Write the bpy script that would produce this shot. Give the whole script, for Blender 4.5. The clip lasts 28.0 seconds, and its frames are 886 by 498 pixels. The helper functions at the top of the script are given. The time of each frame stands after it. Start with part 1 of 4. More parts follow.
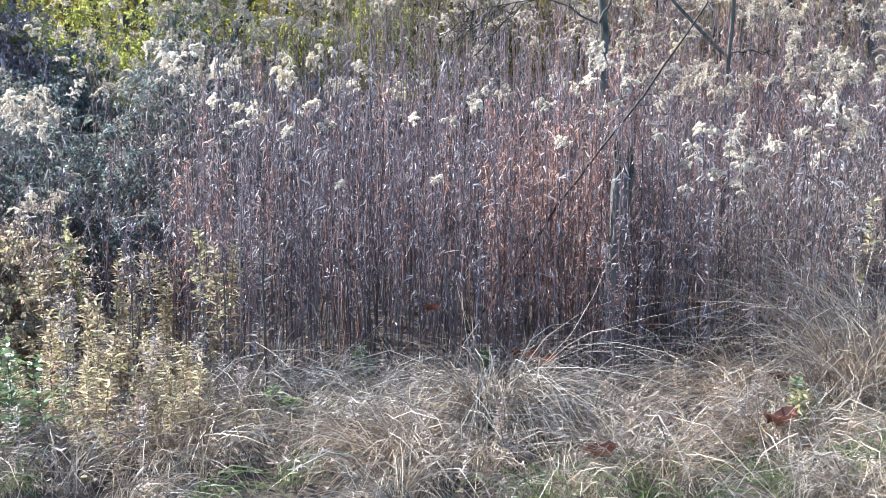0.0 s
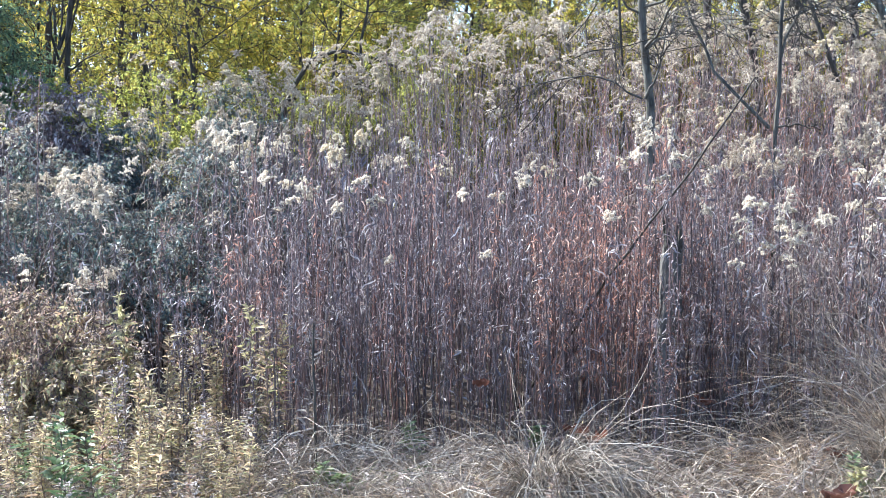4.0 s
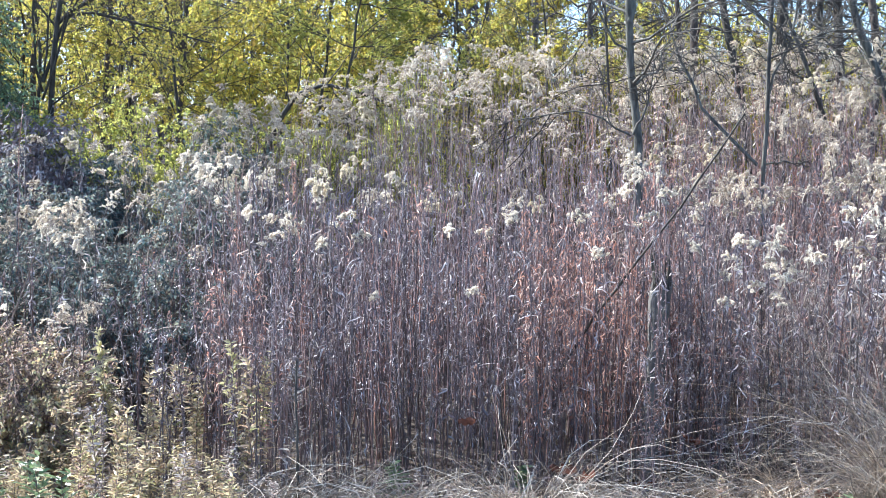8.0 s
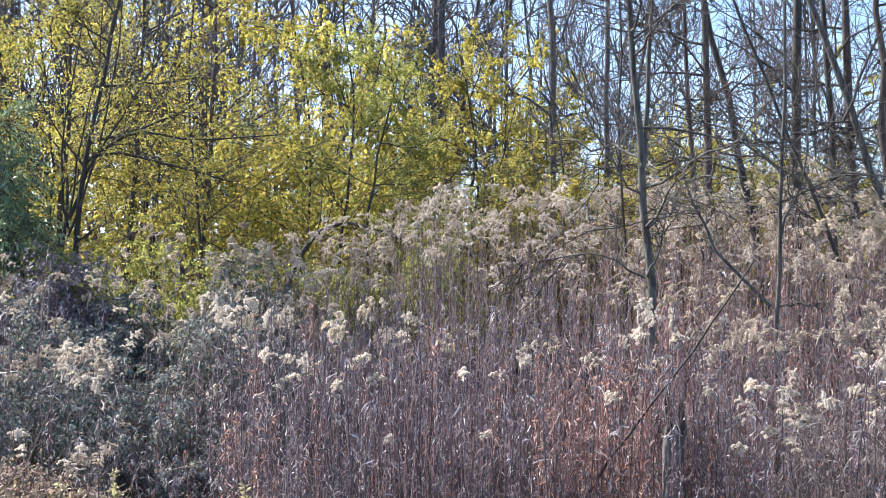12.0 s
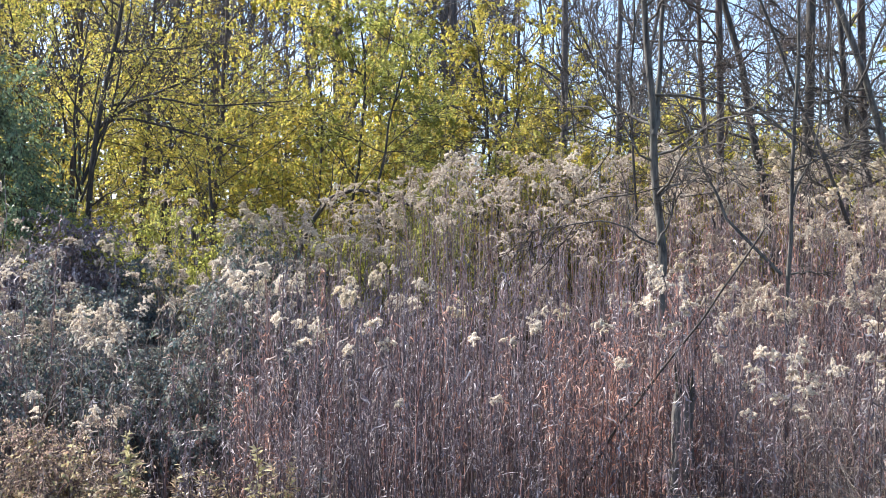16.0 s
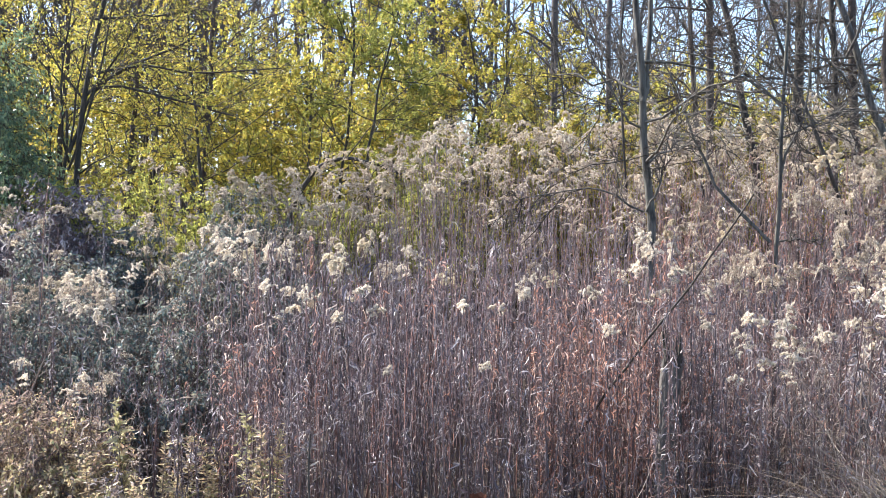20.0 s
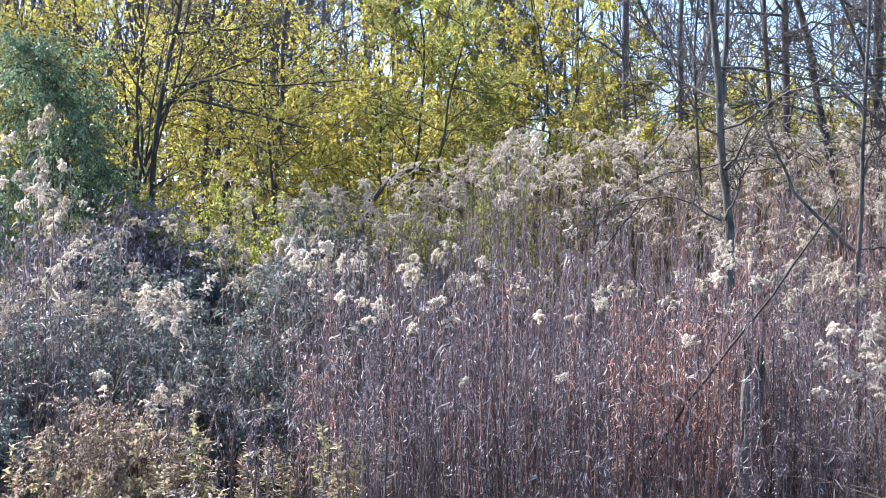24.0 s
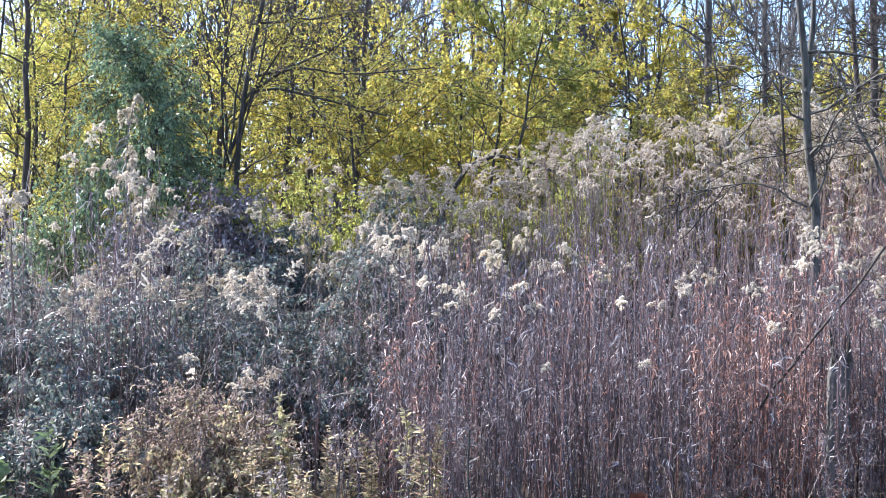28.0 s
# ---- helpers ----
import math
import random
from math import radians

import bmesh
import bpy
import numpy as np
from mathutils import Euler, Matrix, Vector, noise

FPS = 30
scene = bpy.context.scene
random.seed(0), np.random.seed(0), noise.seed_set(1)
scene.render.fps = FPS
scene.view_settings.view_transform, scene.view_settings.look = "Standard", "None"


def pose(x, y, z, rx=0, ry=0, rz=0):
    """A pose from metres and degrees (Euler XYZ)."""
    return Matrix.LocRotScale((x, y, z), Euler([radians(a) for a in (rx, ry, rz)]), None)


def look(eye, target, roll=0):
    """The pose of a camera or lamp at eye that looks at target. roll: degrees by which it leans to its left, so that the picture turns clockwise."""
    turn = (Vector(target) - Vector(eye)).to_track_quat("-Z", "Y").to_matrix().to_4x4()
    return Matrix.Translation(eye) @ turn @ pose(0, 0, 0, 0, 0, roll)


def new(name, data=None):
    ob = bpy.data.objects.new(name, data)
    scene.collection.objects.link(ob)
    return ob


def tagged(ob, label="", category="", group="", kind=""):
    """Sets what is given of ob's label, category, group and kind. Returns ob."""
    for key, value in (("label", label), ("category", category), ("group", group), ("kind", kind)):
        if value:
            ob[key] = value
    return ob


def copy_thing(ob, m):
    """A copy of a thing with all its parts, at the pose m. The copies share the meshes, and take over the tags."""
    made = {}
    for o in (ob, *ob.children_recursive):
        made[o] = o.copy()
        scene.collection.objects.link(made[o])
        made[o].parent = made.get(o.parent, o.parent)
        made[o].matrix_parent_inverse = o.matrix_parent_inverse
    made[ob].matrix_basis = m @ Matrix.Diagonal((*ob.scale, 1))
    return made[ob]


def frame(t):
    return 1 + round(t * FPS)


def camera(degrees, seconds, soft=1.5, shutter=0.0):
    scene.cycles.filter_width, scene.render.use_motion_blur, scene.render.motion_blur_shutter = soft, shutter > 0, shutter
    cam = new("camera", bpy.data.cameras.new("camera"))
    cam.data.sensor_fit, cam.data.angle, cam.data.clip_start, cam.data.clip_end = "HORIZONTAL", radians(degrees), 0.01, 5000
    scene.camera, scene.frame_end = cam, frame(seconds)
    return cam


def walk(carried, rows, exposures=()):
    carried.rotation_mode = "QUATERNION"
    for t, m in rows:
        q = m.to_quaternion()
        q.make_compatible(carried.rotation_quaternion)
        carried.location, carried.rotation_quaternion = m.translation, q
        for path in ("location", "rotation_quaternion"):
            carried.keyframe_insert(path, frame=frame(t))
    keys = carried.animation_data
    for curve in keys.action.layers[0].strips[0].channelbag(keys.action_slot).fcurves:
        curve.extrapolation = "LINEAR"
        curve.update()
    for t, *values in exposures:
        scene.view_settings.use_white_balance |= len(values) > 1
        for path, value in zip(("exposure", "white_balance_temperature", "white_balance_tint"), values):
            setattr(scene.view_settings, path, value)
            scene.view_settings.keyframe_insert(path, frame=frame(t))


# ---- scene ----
# ---- camera and its walk ----
cam = camera(40, 28.0, 0.9)


def aim(x, y, z, yaw, pitch, roll):
    """A camera pose: yaw to the right of +y, pitch above level, small roll."""
    return pose(x, y, z, 90 + pitch, 0, -yaw) @ pose(0, 0, 0, 0, 0, roll)


# seconds, place in metres, yaw, pitch, roll in degrees
PATH = [
    (0.0, 0.0213, -0.0003, 1.6233, 0.059, -8.540, -0.007),
    (0.5, 0.0002, -0.0060, 1.5995, -0.192, -8.015, -0.186),
    (1.0, 0.0025, -0.0052, 1.5988, -0.581, -7.606, -0.247),
    (1.5, -0.0051, 0.0005, 1.6072, -0.780, -7.112, -0.325),
    (2.0, -0.0047, 0.0077, 1.6018, -0.932, -6.613, -0.338),
    (2.5, -0.0061, 0.0080, 1.6045, -1.140, -6.205, -0.327),
    (3.0, -0.0050, 0.0040, 1.6039, -1.536, -5.852, -0.412),
    (3.5, -0.0121, -0.0071, 1.6145, -1.933, -5.445, -0.424),
    (5.5, -0.0133, -0.0130, 1.6244, -1.648, -3.983, -0.344),
    (6.0, -0.0137, 0.0045, 1.6174, -1.356, -4.221, -0.346),
    (6.5, -0.0074, 0.0119, 1.6161, -1.171, -4.531, -0.315),
    (7.0, -0.0108, 0.0360, 1.6149, -1.078, -4.634, -0.263),
    (7.5, -0.0180, 0.0616, 1.6123, -1.102, -4.222, -0.186),
    (8.0, -0.0183, 0.0722, 1.6195, -1.234, -3.318, -0.046),
    (8.5, -0.0108, 0.0655, 1.6410, -1.511, -2.181, -0.064),
    (9.0, -0.0010, 0.0509, 1.6497, -1.820, -1.142, -0.141),
    (9.5, 0.0179, 0.0312, 1.6557, -2.165, -0.365, -0.165),
    (10.0, 0.0270, 0.0178, 1.6575, -2.431, 0.237, -0.168),
    (10.5, 0.0205, 0.0055, 1.6617, -2.503, 0.867, -0.066),
    (11.0, 0.0345, -0.0026, 1.6699, -2.513, 1.520, 0.064),
    (11.5, 0.0321, -0.0066, 1.6760, -2.392, 2.219, 0.146),
    (12.0, 0.0170, -0.0131, 1.6905, -2.227, 2.786, 0.206),
    (12.5, 0.0138, -0.0134, 1.7020, -2.112, 3.150, 0.306),
    (14.5, 0.0128, -0.0310, 1.6862, -2.774, 2.626, 0.232),
    (15.0, 0.0140, -0.0437, 1.6816, -2.897, 2.118, 0.306),
    (15.5, 0.0158, -0.0441, 1.6819, -2.859, 1.647, 0.411),
    (16.0, 0.0145, -0.0307, 1.6767, -2.717, 1.298, 0.512),
    (16.5, 0.0134, -0.0229, 1.6728, -2.520, 1.072, 0.624),
    (17.0, 0.0108, -0.0223, 1.6762, -2.339, 0.904, 0.641),
    (17.5, 0.0198, -0.0374, 1.6743, -2.238, 0.833, 0.603),
    (18.0, 0.0257, -0.0485, 1.6685, -2.189, 0.749, 0.520),
    (18.5, 0.0287, -0.0398, 1.6663, -2.192, 0.543, 0.412),
    (19.0, 0.0267, -0.0373, 1.6630, -2.198, 0.260, 0.363),
    (19.5, 0.0212, -0.0322, 1.6635, -2.196, 0.017, 0.420),
    (20.0, 0.0210, -0.0285, 1.6647, -2.232, -0.142, 0.479),
    (20.5, 0.0130, -0.0097, 1.6656, -2.275, -0.252, 0.605),
    (22.5, -0.0176, 0.0148, 1.6611, -3.606, 0.033, 0.471),
    (23.0, -0.0250, 0.0176, 1.6622, -4.128, 0.166, 0.387),
    (23.5, -0.0294, 0.0239, 1.6562, -4.714, 0.292, 0.256),
    (24.0, -0.0171, 0.0207, 1.6628, -5.458, 0.342, 0.146),
    (24.5, -0.0165, 0.0183, 1.6651, -6.224, 0.383, 0.018),
    (25.0, -0.0168, 0.0127, 1.6642, -6.981, 0.397, -0.035),
    (25.5, -0.0242, 0.0120, 1.6657, -7.571, 0.352, 0.004),
    (26.0, -0.0263, 0.0136, 1.6593, -8.008, 0.216, 0.068),
    (26.5, -0.0307, 0.0106, 1.6501, -8.297, 0.084, 0.219),
    (27.0, -0.0275, -0.0021, 1.6468, -8.593, -0.047, 0.354),
    (27.5, -0.0364, -0.0099, 1.6511, -8.874, -0.130, 0.337),
    (28.0, -0.0305, -0.0142, 1.6517, -9.168, -0.224, 0.214),
]
# seconds, stops, kelvin, tint: the picture warms a little in the middle of the shot
LOOK = [(0.0, 1.65, 5370, 7), (3.0, 1.63, 5370, 7), (6.0, 1.60, 5360, 7), (8.0, 1.67, 5340, 7), (11.0, 1.29, 5600, 13), (15.0, 1.23, 5860, 13), (20.0, 1.46, 5960, 12), (24.0, 1.46, 5480, 13), (28.0, 1.45, 5390, 13)]
walk(cam, [(r[0], aim(*r[1:])) for r in PATH], LOOK)

# ---- world and sun ----
SUN_AZ, SUN_EL = -62.0, 42.0          # degrees: to the left of +y, above level
world = bpy.data.worlds.new("sky")
scene.world = world
world.use_nodes = True
wn = world.node_tree.nodes
wn.clear()
sky = wn.new("ShaderNodeTexSky")
sky.sky_type = "NISHITA"
sky.sun_disc = False
sky.dust_density, sky.ozone_density = 1.3, 1.4
sky.sun_elevation, sky.sun_rotation = radians(SUN_EL), radians(SUN_AZ)
back = wn.new("ShaderNodeBackground")
back.inputs["Strength"].default_value = 0.124
wout = wn.new("ShaderNodeOutputWorld")
world.node_tree.links.new(sky.outputs[0], back.inputs["Color"])
world.node_tree.links.new(back.outputs[0], wout.inputs["Surface"])
sun = new("sun", bpy.data.lights.new("sun", "SUN"))
sun.data.energy, sun.data.angle, sun.data.color = 5.0, radians(0.53), (1.0, 0.91, 0.77)
sd = Vector((math.sin(radians(SUN_AZ)) * math.cos(radians(SUN_EL)),
             math.cos(radians(SUN_AZ)) * math.cos(radians(SUN_EL)), math.sin(radians(SUN_EL))))
sun.matrix_world = look(sd * 60, (0, 0, 0))


# ---- materials ----
def shade(name):
    m = bpy.data.materials.new(name)
    m.use_nodes = True
    nt = m.node_tree
    nt.nodes.clear()
    out = nt.nodes.new("ShaderNodeOutputMaterial")
    return m, nt, out


def ramp(nt, cols):
    r = nt.nodes.new("ShaderNodeValToRGB")
    el = r.color_ramp.elements
    while len(el) < len(cols):
        el.new(0.5)
    for i, c in enumerate(cols):
        el[i].position = i / max(1, len(cols) - 1)
        el[i].color = (*c, 1)
    return r


def plant_mat(name, cols, trans=0.4, rough=0.55, spec=0.3, grain=90.0):
    """Leaves, blades and fluff: a colour for each piece, mottled, and letting light through."""
    m, nt, out = shade(name)
    n, l = nt.nodes, nt.links
    geo = n.new("ShaderNodeNewGeometry")
    info = n.new("ShaderNodeObjectInfo")
    add = n.new("ShaderNodeMath")
    add.operation = "MULTIPLY_ADD"
    l.new(info.outputs["Random"], add.inputs[0])
    add.inputs[1].default_value = 0.35
    l.new(geo.outputs["Random Per Island"], add.inputs[2])
    wrap = n.new("ShaderNodeMath")
    wrap.operation = "PINGPONG"
    wrap.inputs[1].default_value = 1.0
    l.new(add.outputs[0], wrap.inputs[0])
    cr = ramp(nt, cols)
    l.new(wrap.outputs[0], cr.inputs[0])
    tc = n.new("ShaderNodeTexCoord")
    no = n.new("ShaderNodeTexNoise")
    no.inputs["Scale"].default_value = grain
    no.inputs["Detail"].default_value = 3
    l.new(tc.outputs["Object"], no.inputs["Vector"])
    big = n.new("ShaderNodeTexNoise")
    big.inputs["Scale"].default_value = 2.3
    l.new(geo.outputs["Position"], big.inputs["Vector"])
    both = n.new("ShaderNodeMath")
    l.new(no.outputs["Fac"], both.inputs[0])
    l.new(big.outputs["Fac"], both.inputs[1])
    val = n.new("ShaderNodeMapRange")
    val.inputs["From Min"].default_value, val.inputs["From Max"].default_value = 0.6, 1.4
    val.inputs["To Min"].default_value, val.inputs["To Max"].default_value = 0.6, 1.3
    l.new(both.outputs[0], val.inputs["Value"])
    mul = n.new("ShaderNodeVectorMath")
    mul.operation = "SCALE"
    l.new(cr.outputs["Color"], mul.inputs[0])
    l.new(val.outputs["Result"], mul.inputs["Scale"])
    p = n.new("ShaderNodeBsdfPrincipled")
    p.inputs["Roughness"].default_value = rough
    p.inputs["Specular IOR Level"].default_value = spec
    l.new(mul.outputs[0], p.inputs["Base Color"])
    t = n.new("ShaderNodeBsdfTranslucent")
    l.new(mul.outputs[0], t.inputs["Color"])
    mix = n.new("ShaderNodeMixShader")
    mix.inputs[0].default_value = trans
    l.new(p.outputs[0], mix.inputs[1])
    l.new(t.outputs[0], mix.inputs[2])
    l.new(mix.outputs[0], out.inputs["Surface"])
    return m


def bark_mat(name, dark, light, moss=None, scale=14.0, rough=0.85):
    m, nt, out = shade(name)
    n, l = nt.nodes, nt.links
    tc = n.new("ShaderNodeTexCoord")
    mp = n.new("ShaderNodeMapping")
    mp.inputs["Scale"].default_value = (scale * 3, scale * 3, scale * 0.6)
    l.new(tc.outputs["Object"], mp.inputs["Vector"])
    no = n.new("ShaderNodeTexNoise")
    no.inputs["Scale"].default_value, no.inputs["Detail"].default_value = 1.0, 6
    l.new(mp.outputs[0], no.inputs["Vector"])
    cr = ramp(nt, [dark, light, dark, light])
    l.new(no.outputs["Fac"], cr.inputs[0])
    patch = n.new("ShaderNodeTexNoise")
    patch.inputs["Scale"].default_value, patch.inputs["Detail"].default_value = 3.0, 4
    l.new(tc.outputs["Object"], patch.inputs["Vector"])
    pr = ramp(nt, [(0, 0, 0), (0, 0, 0), (1, 1, 1)])
    l.new(patch.outputs["Fac"], pr.inputs[0])
    mx = n.new("ShaderNodeMix")
    mx.data_type = "RGBA"
    l.new(pr.outputs["Color"], mx.inputs["Factor"])
    l.new(cr.outputs["Color"], mx.inputs[6])
    mx.inputs[7].default_value = (*(moss or light), 1)
    p = n.new("ShaderNodeBsdfPrincipled")
    p.inputs["Roughness"].default_value = rough
    l.new(mx.outputs[2], p.inputs["Base Color"])
    b = n.new("ShaderNodeBump")
    b.inputs["Strength"].default_value, b.inputs["Distance"].default_value = 0.6, 0.01
    l.new(no.outputs["Fac"], b.inputs["Height"])
    l.new(b.outputs[0], p.inputs["Normal"])
    l.new(p.outputs[0], out.inputs["Surface"])
    return m


def ground_mat():
    m, nt, out = shade("leaf_litter_soil")
    n, l = nt.nodes, nt.links
    tc = n.new("ShaderNodeTexCoord")
    a = n.new("ShaderNodeTexNoise")
    a.inputs["Scale"].default_value, a.inputs["Detail"].default_value = 26.0, 8
    l.new(tc.outputs["Object"], a.inputs["Vector"])
    b = n.new("ShaderNodeTexNoise")
    b.inputs["Scale"].default_value, b.inputs["Detail"].default_value = 1.1, 5
    l.new(tc.outputs["Object"], b.inputs["Vector"])
    ca = ramp(nt, [(0.02, 0.015, 0.012), (0.06, 0.043, 0.032), (0.11, 0.085, 0.065), (0.20, 0.16, 0.12)])
    l.new(a.outputs["Fac"], ca.inputs[0])
    cb = ramp(nt, [(0.5, 0.5, 0.5), (1.1, 1.0, 0.9)])
    l.new(b.outputs["Fac"], cb.inputs[0])
    mul = n.new("ShaderNodeVectorMath")
    mul.operation = "MULTIPLY"
    l.new(ca.outputs["Color"], mul.inputs[0])
    l.new(cb.outputs["Color"], mul.inputs[1])
    p = n.new("ShaderNodeBsdfPrincipled")
    p.inputs["Roughness"].default_value = 0.95
    l.new(mul.outputs[0], p.inputs["Base Color"])
    bp = n.new("ShaderNodeBump")
    bp.inputs["Strength"].default_value, bp.inputs["Distance"].default_value = 0.9, 0.03
    l.new(a.outputs["Fac"], bp.inputs["Height"])
    l.new(bp.outputs[0], p.inputs["Normal"])
    l.new(p.outputs[0], out.inputs["Surface"])
    return m


M_GROUND = ground_mat()
M_STEM = plant_mat("dry_reddish_stem", [(0.08, 0.068, 0.078), (0.23, 0.135, 0.125), (0.12, 0.10, 0.11), (0.31, 0.16, 0.125), (0.055, 0.046, 0.054), (0.18, 0.12, 0.115), (0.20, 0.175, 0.18)], 0.0, 0.33, 0.75)
M_STEM_PALE = plant_mat("dry_straw_stem", [(0.14, 0.105, 0.09), (0.30, 0.235, 0.19), (0.10, 0.07, 0.066)], 0.0, 0.6, 0.25)
# the pale entries are sun glints painted onto single leaves
M_CURL = plant_mat("curled_brown_leaf_glinting", [(0.085, 0.074, 0.086), (0.19, 0.165, 0.185), (0.125, 0.105, 0.128), (0.74, 0.69, 0.69), (0.10, 0.082, 0.092), (0.27, 0.18, 0.175), (0.44, 0.39, 0.405), (0.08, 0.068, 0.078)], 0.38, 0.40, 0.55)
M_RED = plant_mat("rust_red_leaf", [(0.47, 0.21, 0.145), (0.66, 0.38, 0.285), (0.24, 0.125, 0.10), (0.86, 0.66, 0.56), (0.33, 0.175, 0.14), (0.55, 0.295, 0.215)], 0.5, 0.5, 0.3)
M_TAN = plant_mat("tan_dry_leaf", [(0.22, 0.175, 0.16), (0.46, 0.37, 0.32), (0.13, 0.10, 0.092), (0.78, 0.70, 0.62), (0.32, 0.225, 0.195)], 0.4, 0.52, 0.3)
M_FLUFF = plant_mat("cream_seed_fluff", [(0.70, 0.61, 0.50), (0.89, 0.81, 0.69), (0.79, 0.71, 0.59)], 0.5, 0.8, 0.1, 200)
M_PLUME = plant_mat("faded_beige_plume", [(0.56, 0.48, 0.38), (0.85, 0.76, 0.62), (0.68, 0.59, 0.47), (0.42, 0.34, 0.27)], 0.5, 0.8, 0.1, 200)
M_FLUFF_Y = plant_mat("yellowish_seed_fluff", [(0.66, 0.57, 0.41), (0.78, 0.70, 0.55)], 0.5, 0.8, 0.1, 200)
# straw tones spread wide, so highlights and shaded gaps are partly in the colour
M_GRASS = plant_mat("bleached_straw", [(0.20, 0.165, 0.13), (0.72, 0.64, 0.53), (0.06, 0.048, 0.036), (0.48, 0.41, 0.33), (0.10, 0.08, 0.06), (0.34, 0.27, 0.21), (0.14, 0.10, 0.075)], 0.1, 0.5, 0.35, 30)
M_GRASS_T = plant_mat("tan_straw", [(0.34, 0.25, 0.17), (0.66, 0.53, 0.38), (0.11, 0.075, 0.055), (0.48, 0.36, 0.25)], 0.15, 0.4, 0.5, 30)
M_GRASS_G = plant_mat("green_grass", [(0.06, 0.10, 0.03), (0.12, 0.17, 0.05), (0.20, 0.22, 0.09)], 0.35, 0.4, 0.4, 30)
M_YWEED = plant_mat("yellowing_weed_leaf", [(0.72, 0.58, 0.29), (0.44, 0.41, 0.20), (0.82, 0.71, 0.46), (0.28, 0.20, 0.15), (0.60, 0.51, 0.30), (0.52, 0.36, 0.25), (0.34, 0.36, 0.17)], 0.55, 0.45, 0.4)
M_YBRIGHT = plant_mat("bright_yellow_weed_leaf", [(0.62, 0.53, 0.22), (0.56, 0.52, 0.26), (0.70, 0.62, 0.36), (0.44, 0.42, 0.20)], 0.55, 0.45, 0.4)
M_GWEED = plant_mat("green_weed_leaf", [(0.13, 0.19, 0.09), (0.20, 0.27, 0.12), (0.29, 0.33, 0.17)], 0.4, 0.4, 0.4)
M_YELLOW = plant_mat("autumn_yellow_green_leaf", [(0.58, 0.50, 0.09), (0.70, 0.58, 0.10), (0.44, 0.45, 0.09), (0.76, 0.59, 0.10), (0.50, 0.48, 0.11), (0.37, 0.39, 0.10), (0.64, 0.46, 0.13)], 0.74, 0.4, 0.4, 40)
M_OLIVE = plant_mat("olive_green_leaf", [(0.36, 0.39, 0.10), (0.46, 0.46, 0.12), (0.56, 0.53, 0.13), (0.26, 0.32, 0.09)], 0.70, 0.4, 0.4, 40)
M_DGREEN = plant_mat("dark_evergreen_leaf", [(0.11, 0.18, 0.12), (0.17, 0.27, 0.16), (0.28, 0.37, 0.22), (0.13, 0.20, 0.13), (0.38, 0.44, 0.20)], 0.5, 0.35, 0.5, 40)
# grey-green leaves; the blue of skylit shade and haze is mixed into them
M_GREYLEAF = plant_mat("shade_blued_grey_green_leaf", [(0.10, 0.145, 0.15), (0.22, 0.28, 0.275), (0.07, 0.115, 0.10), (0.68, 0.64, 0.57), (0.15, 0.22, 0.16), (0.20, 0.18, 0.17), (0.44, 0.44, 0.32), (0.085, 0.115, 0.125), (0.15, 0.19, 0.185)], 0.4, 0.55, 0.3, 40)
M_BROWNLEAF = plant_mat("brown_bush_leaf", [(0.46, 0.32, 0.26), (0.66, 0.51, 0.42), (0.56, 0.48, 0.27), (0.26, 0.18, 0.15), (0.52, 0.36, 0.29)], 0.5, 0.45, 0.4, 40)
M_LITTER = plant_mat("fallen_brown_leaf", [(0.19, 0.062, 0.046), (0.12, 0.055, 0.04), (0.22, 0.095, 0.066)], 0.25, 0.5, 0.3, 40)
M_BARK = bark_mat("grey_green_bark", (0.035, 0.032, 0.028), (0.16, 0.145, 0.12), (0.11, 0.115, 0.08))
M_BARK_B = bark_mat("brown_bark", (0.045, 0.034, 0.028), (0.12, 0.088, 0.07), (0.10, 0.09, 0.07))
M_BARK_D = bark_mat("dark_branch_bark", (0.03, 0.026, 0.022), (0.09, 0.075, 0.06), (0.08, 0.08, 0.06))
# paler than the nearer barks: distance haze is put into the colour
M_BARK_F = bark_mat("far_haze_grey_bark", (0.08, 0.068, 0.064), (0.15, 0.13, 0.12), (0.13, 0.11, 0.105), 6.0)
M_WOOD = bark_mat("weathered_grey_wood", (0.07, 0.065, 0.06), (0.20, 0.18, 0.16), (0.14, 0.13, 0.12))

# ---- geometry helpers ----
Z3 = np.array([0.0, 0.0, 1.0])


def unit(v):
    return v / np.maximum(np.linalg.norm(v, axis=-1, keepdims=True), 1e-9)


def tubes(paths, r0, r1, sides=4):
    """Tapered round stems along paths (N, K, 3), from radius r0 to r1."""
    N, K, _ = paths.shape
    tan = unit(np.gradient(paths, axis=1))
    a = unit(np.cross(tan, np.array([0.31, 0.93, 0.2])))
    b = np.cross(tan, a)
    r0, r1 = np.broadcast_to(r0, (N,)), np.broadcast_to(r1, (N,))
    s = np.linspace(0, 1, K)
    rad = r0[:, None] * (1 - s) + r1[:, None] * s
    ang = np.arange(sides) * 2 * np.pi / sides
    ring = a[:, :, None] * np.cos(ang)[:, None] + b[:, :, None] * np.sin(ang)[:, None]
    V = (paths[:, :, None] + ring * rad[:, :, None, None]).reshape(-1, 3)
    base = (np.arange(N) * K * sides)[:, None, None] + (np.arange(K - 1) * sides)[None, :, None]
    j = np.arange(sides)[None, None]
    j2 = (j + 1) % sides
    Q = np.stack([base + j, base + j2, base + sides + j2, base + sides + j], -1).reshape(-1, 4)
    return V, Q


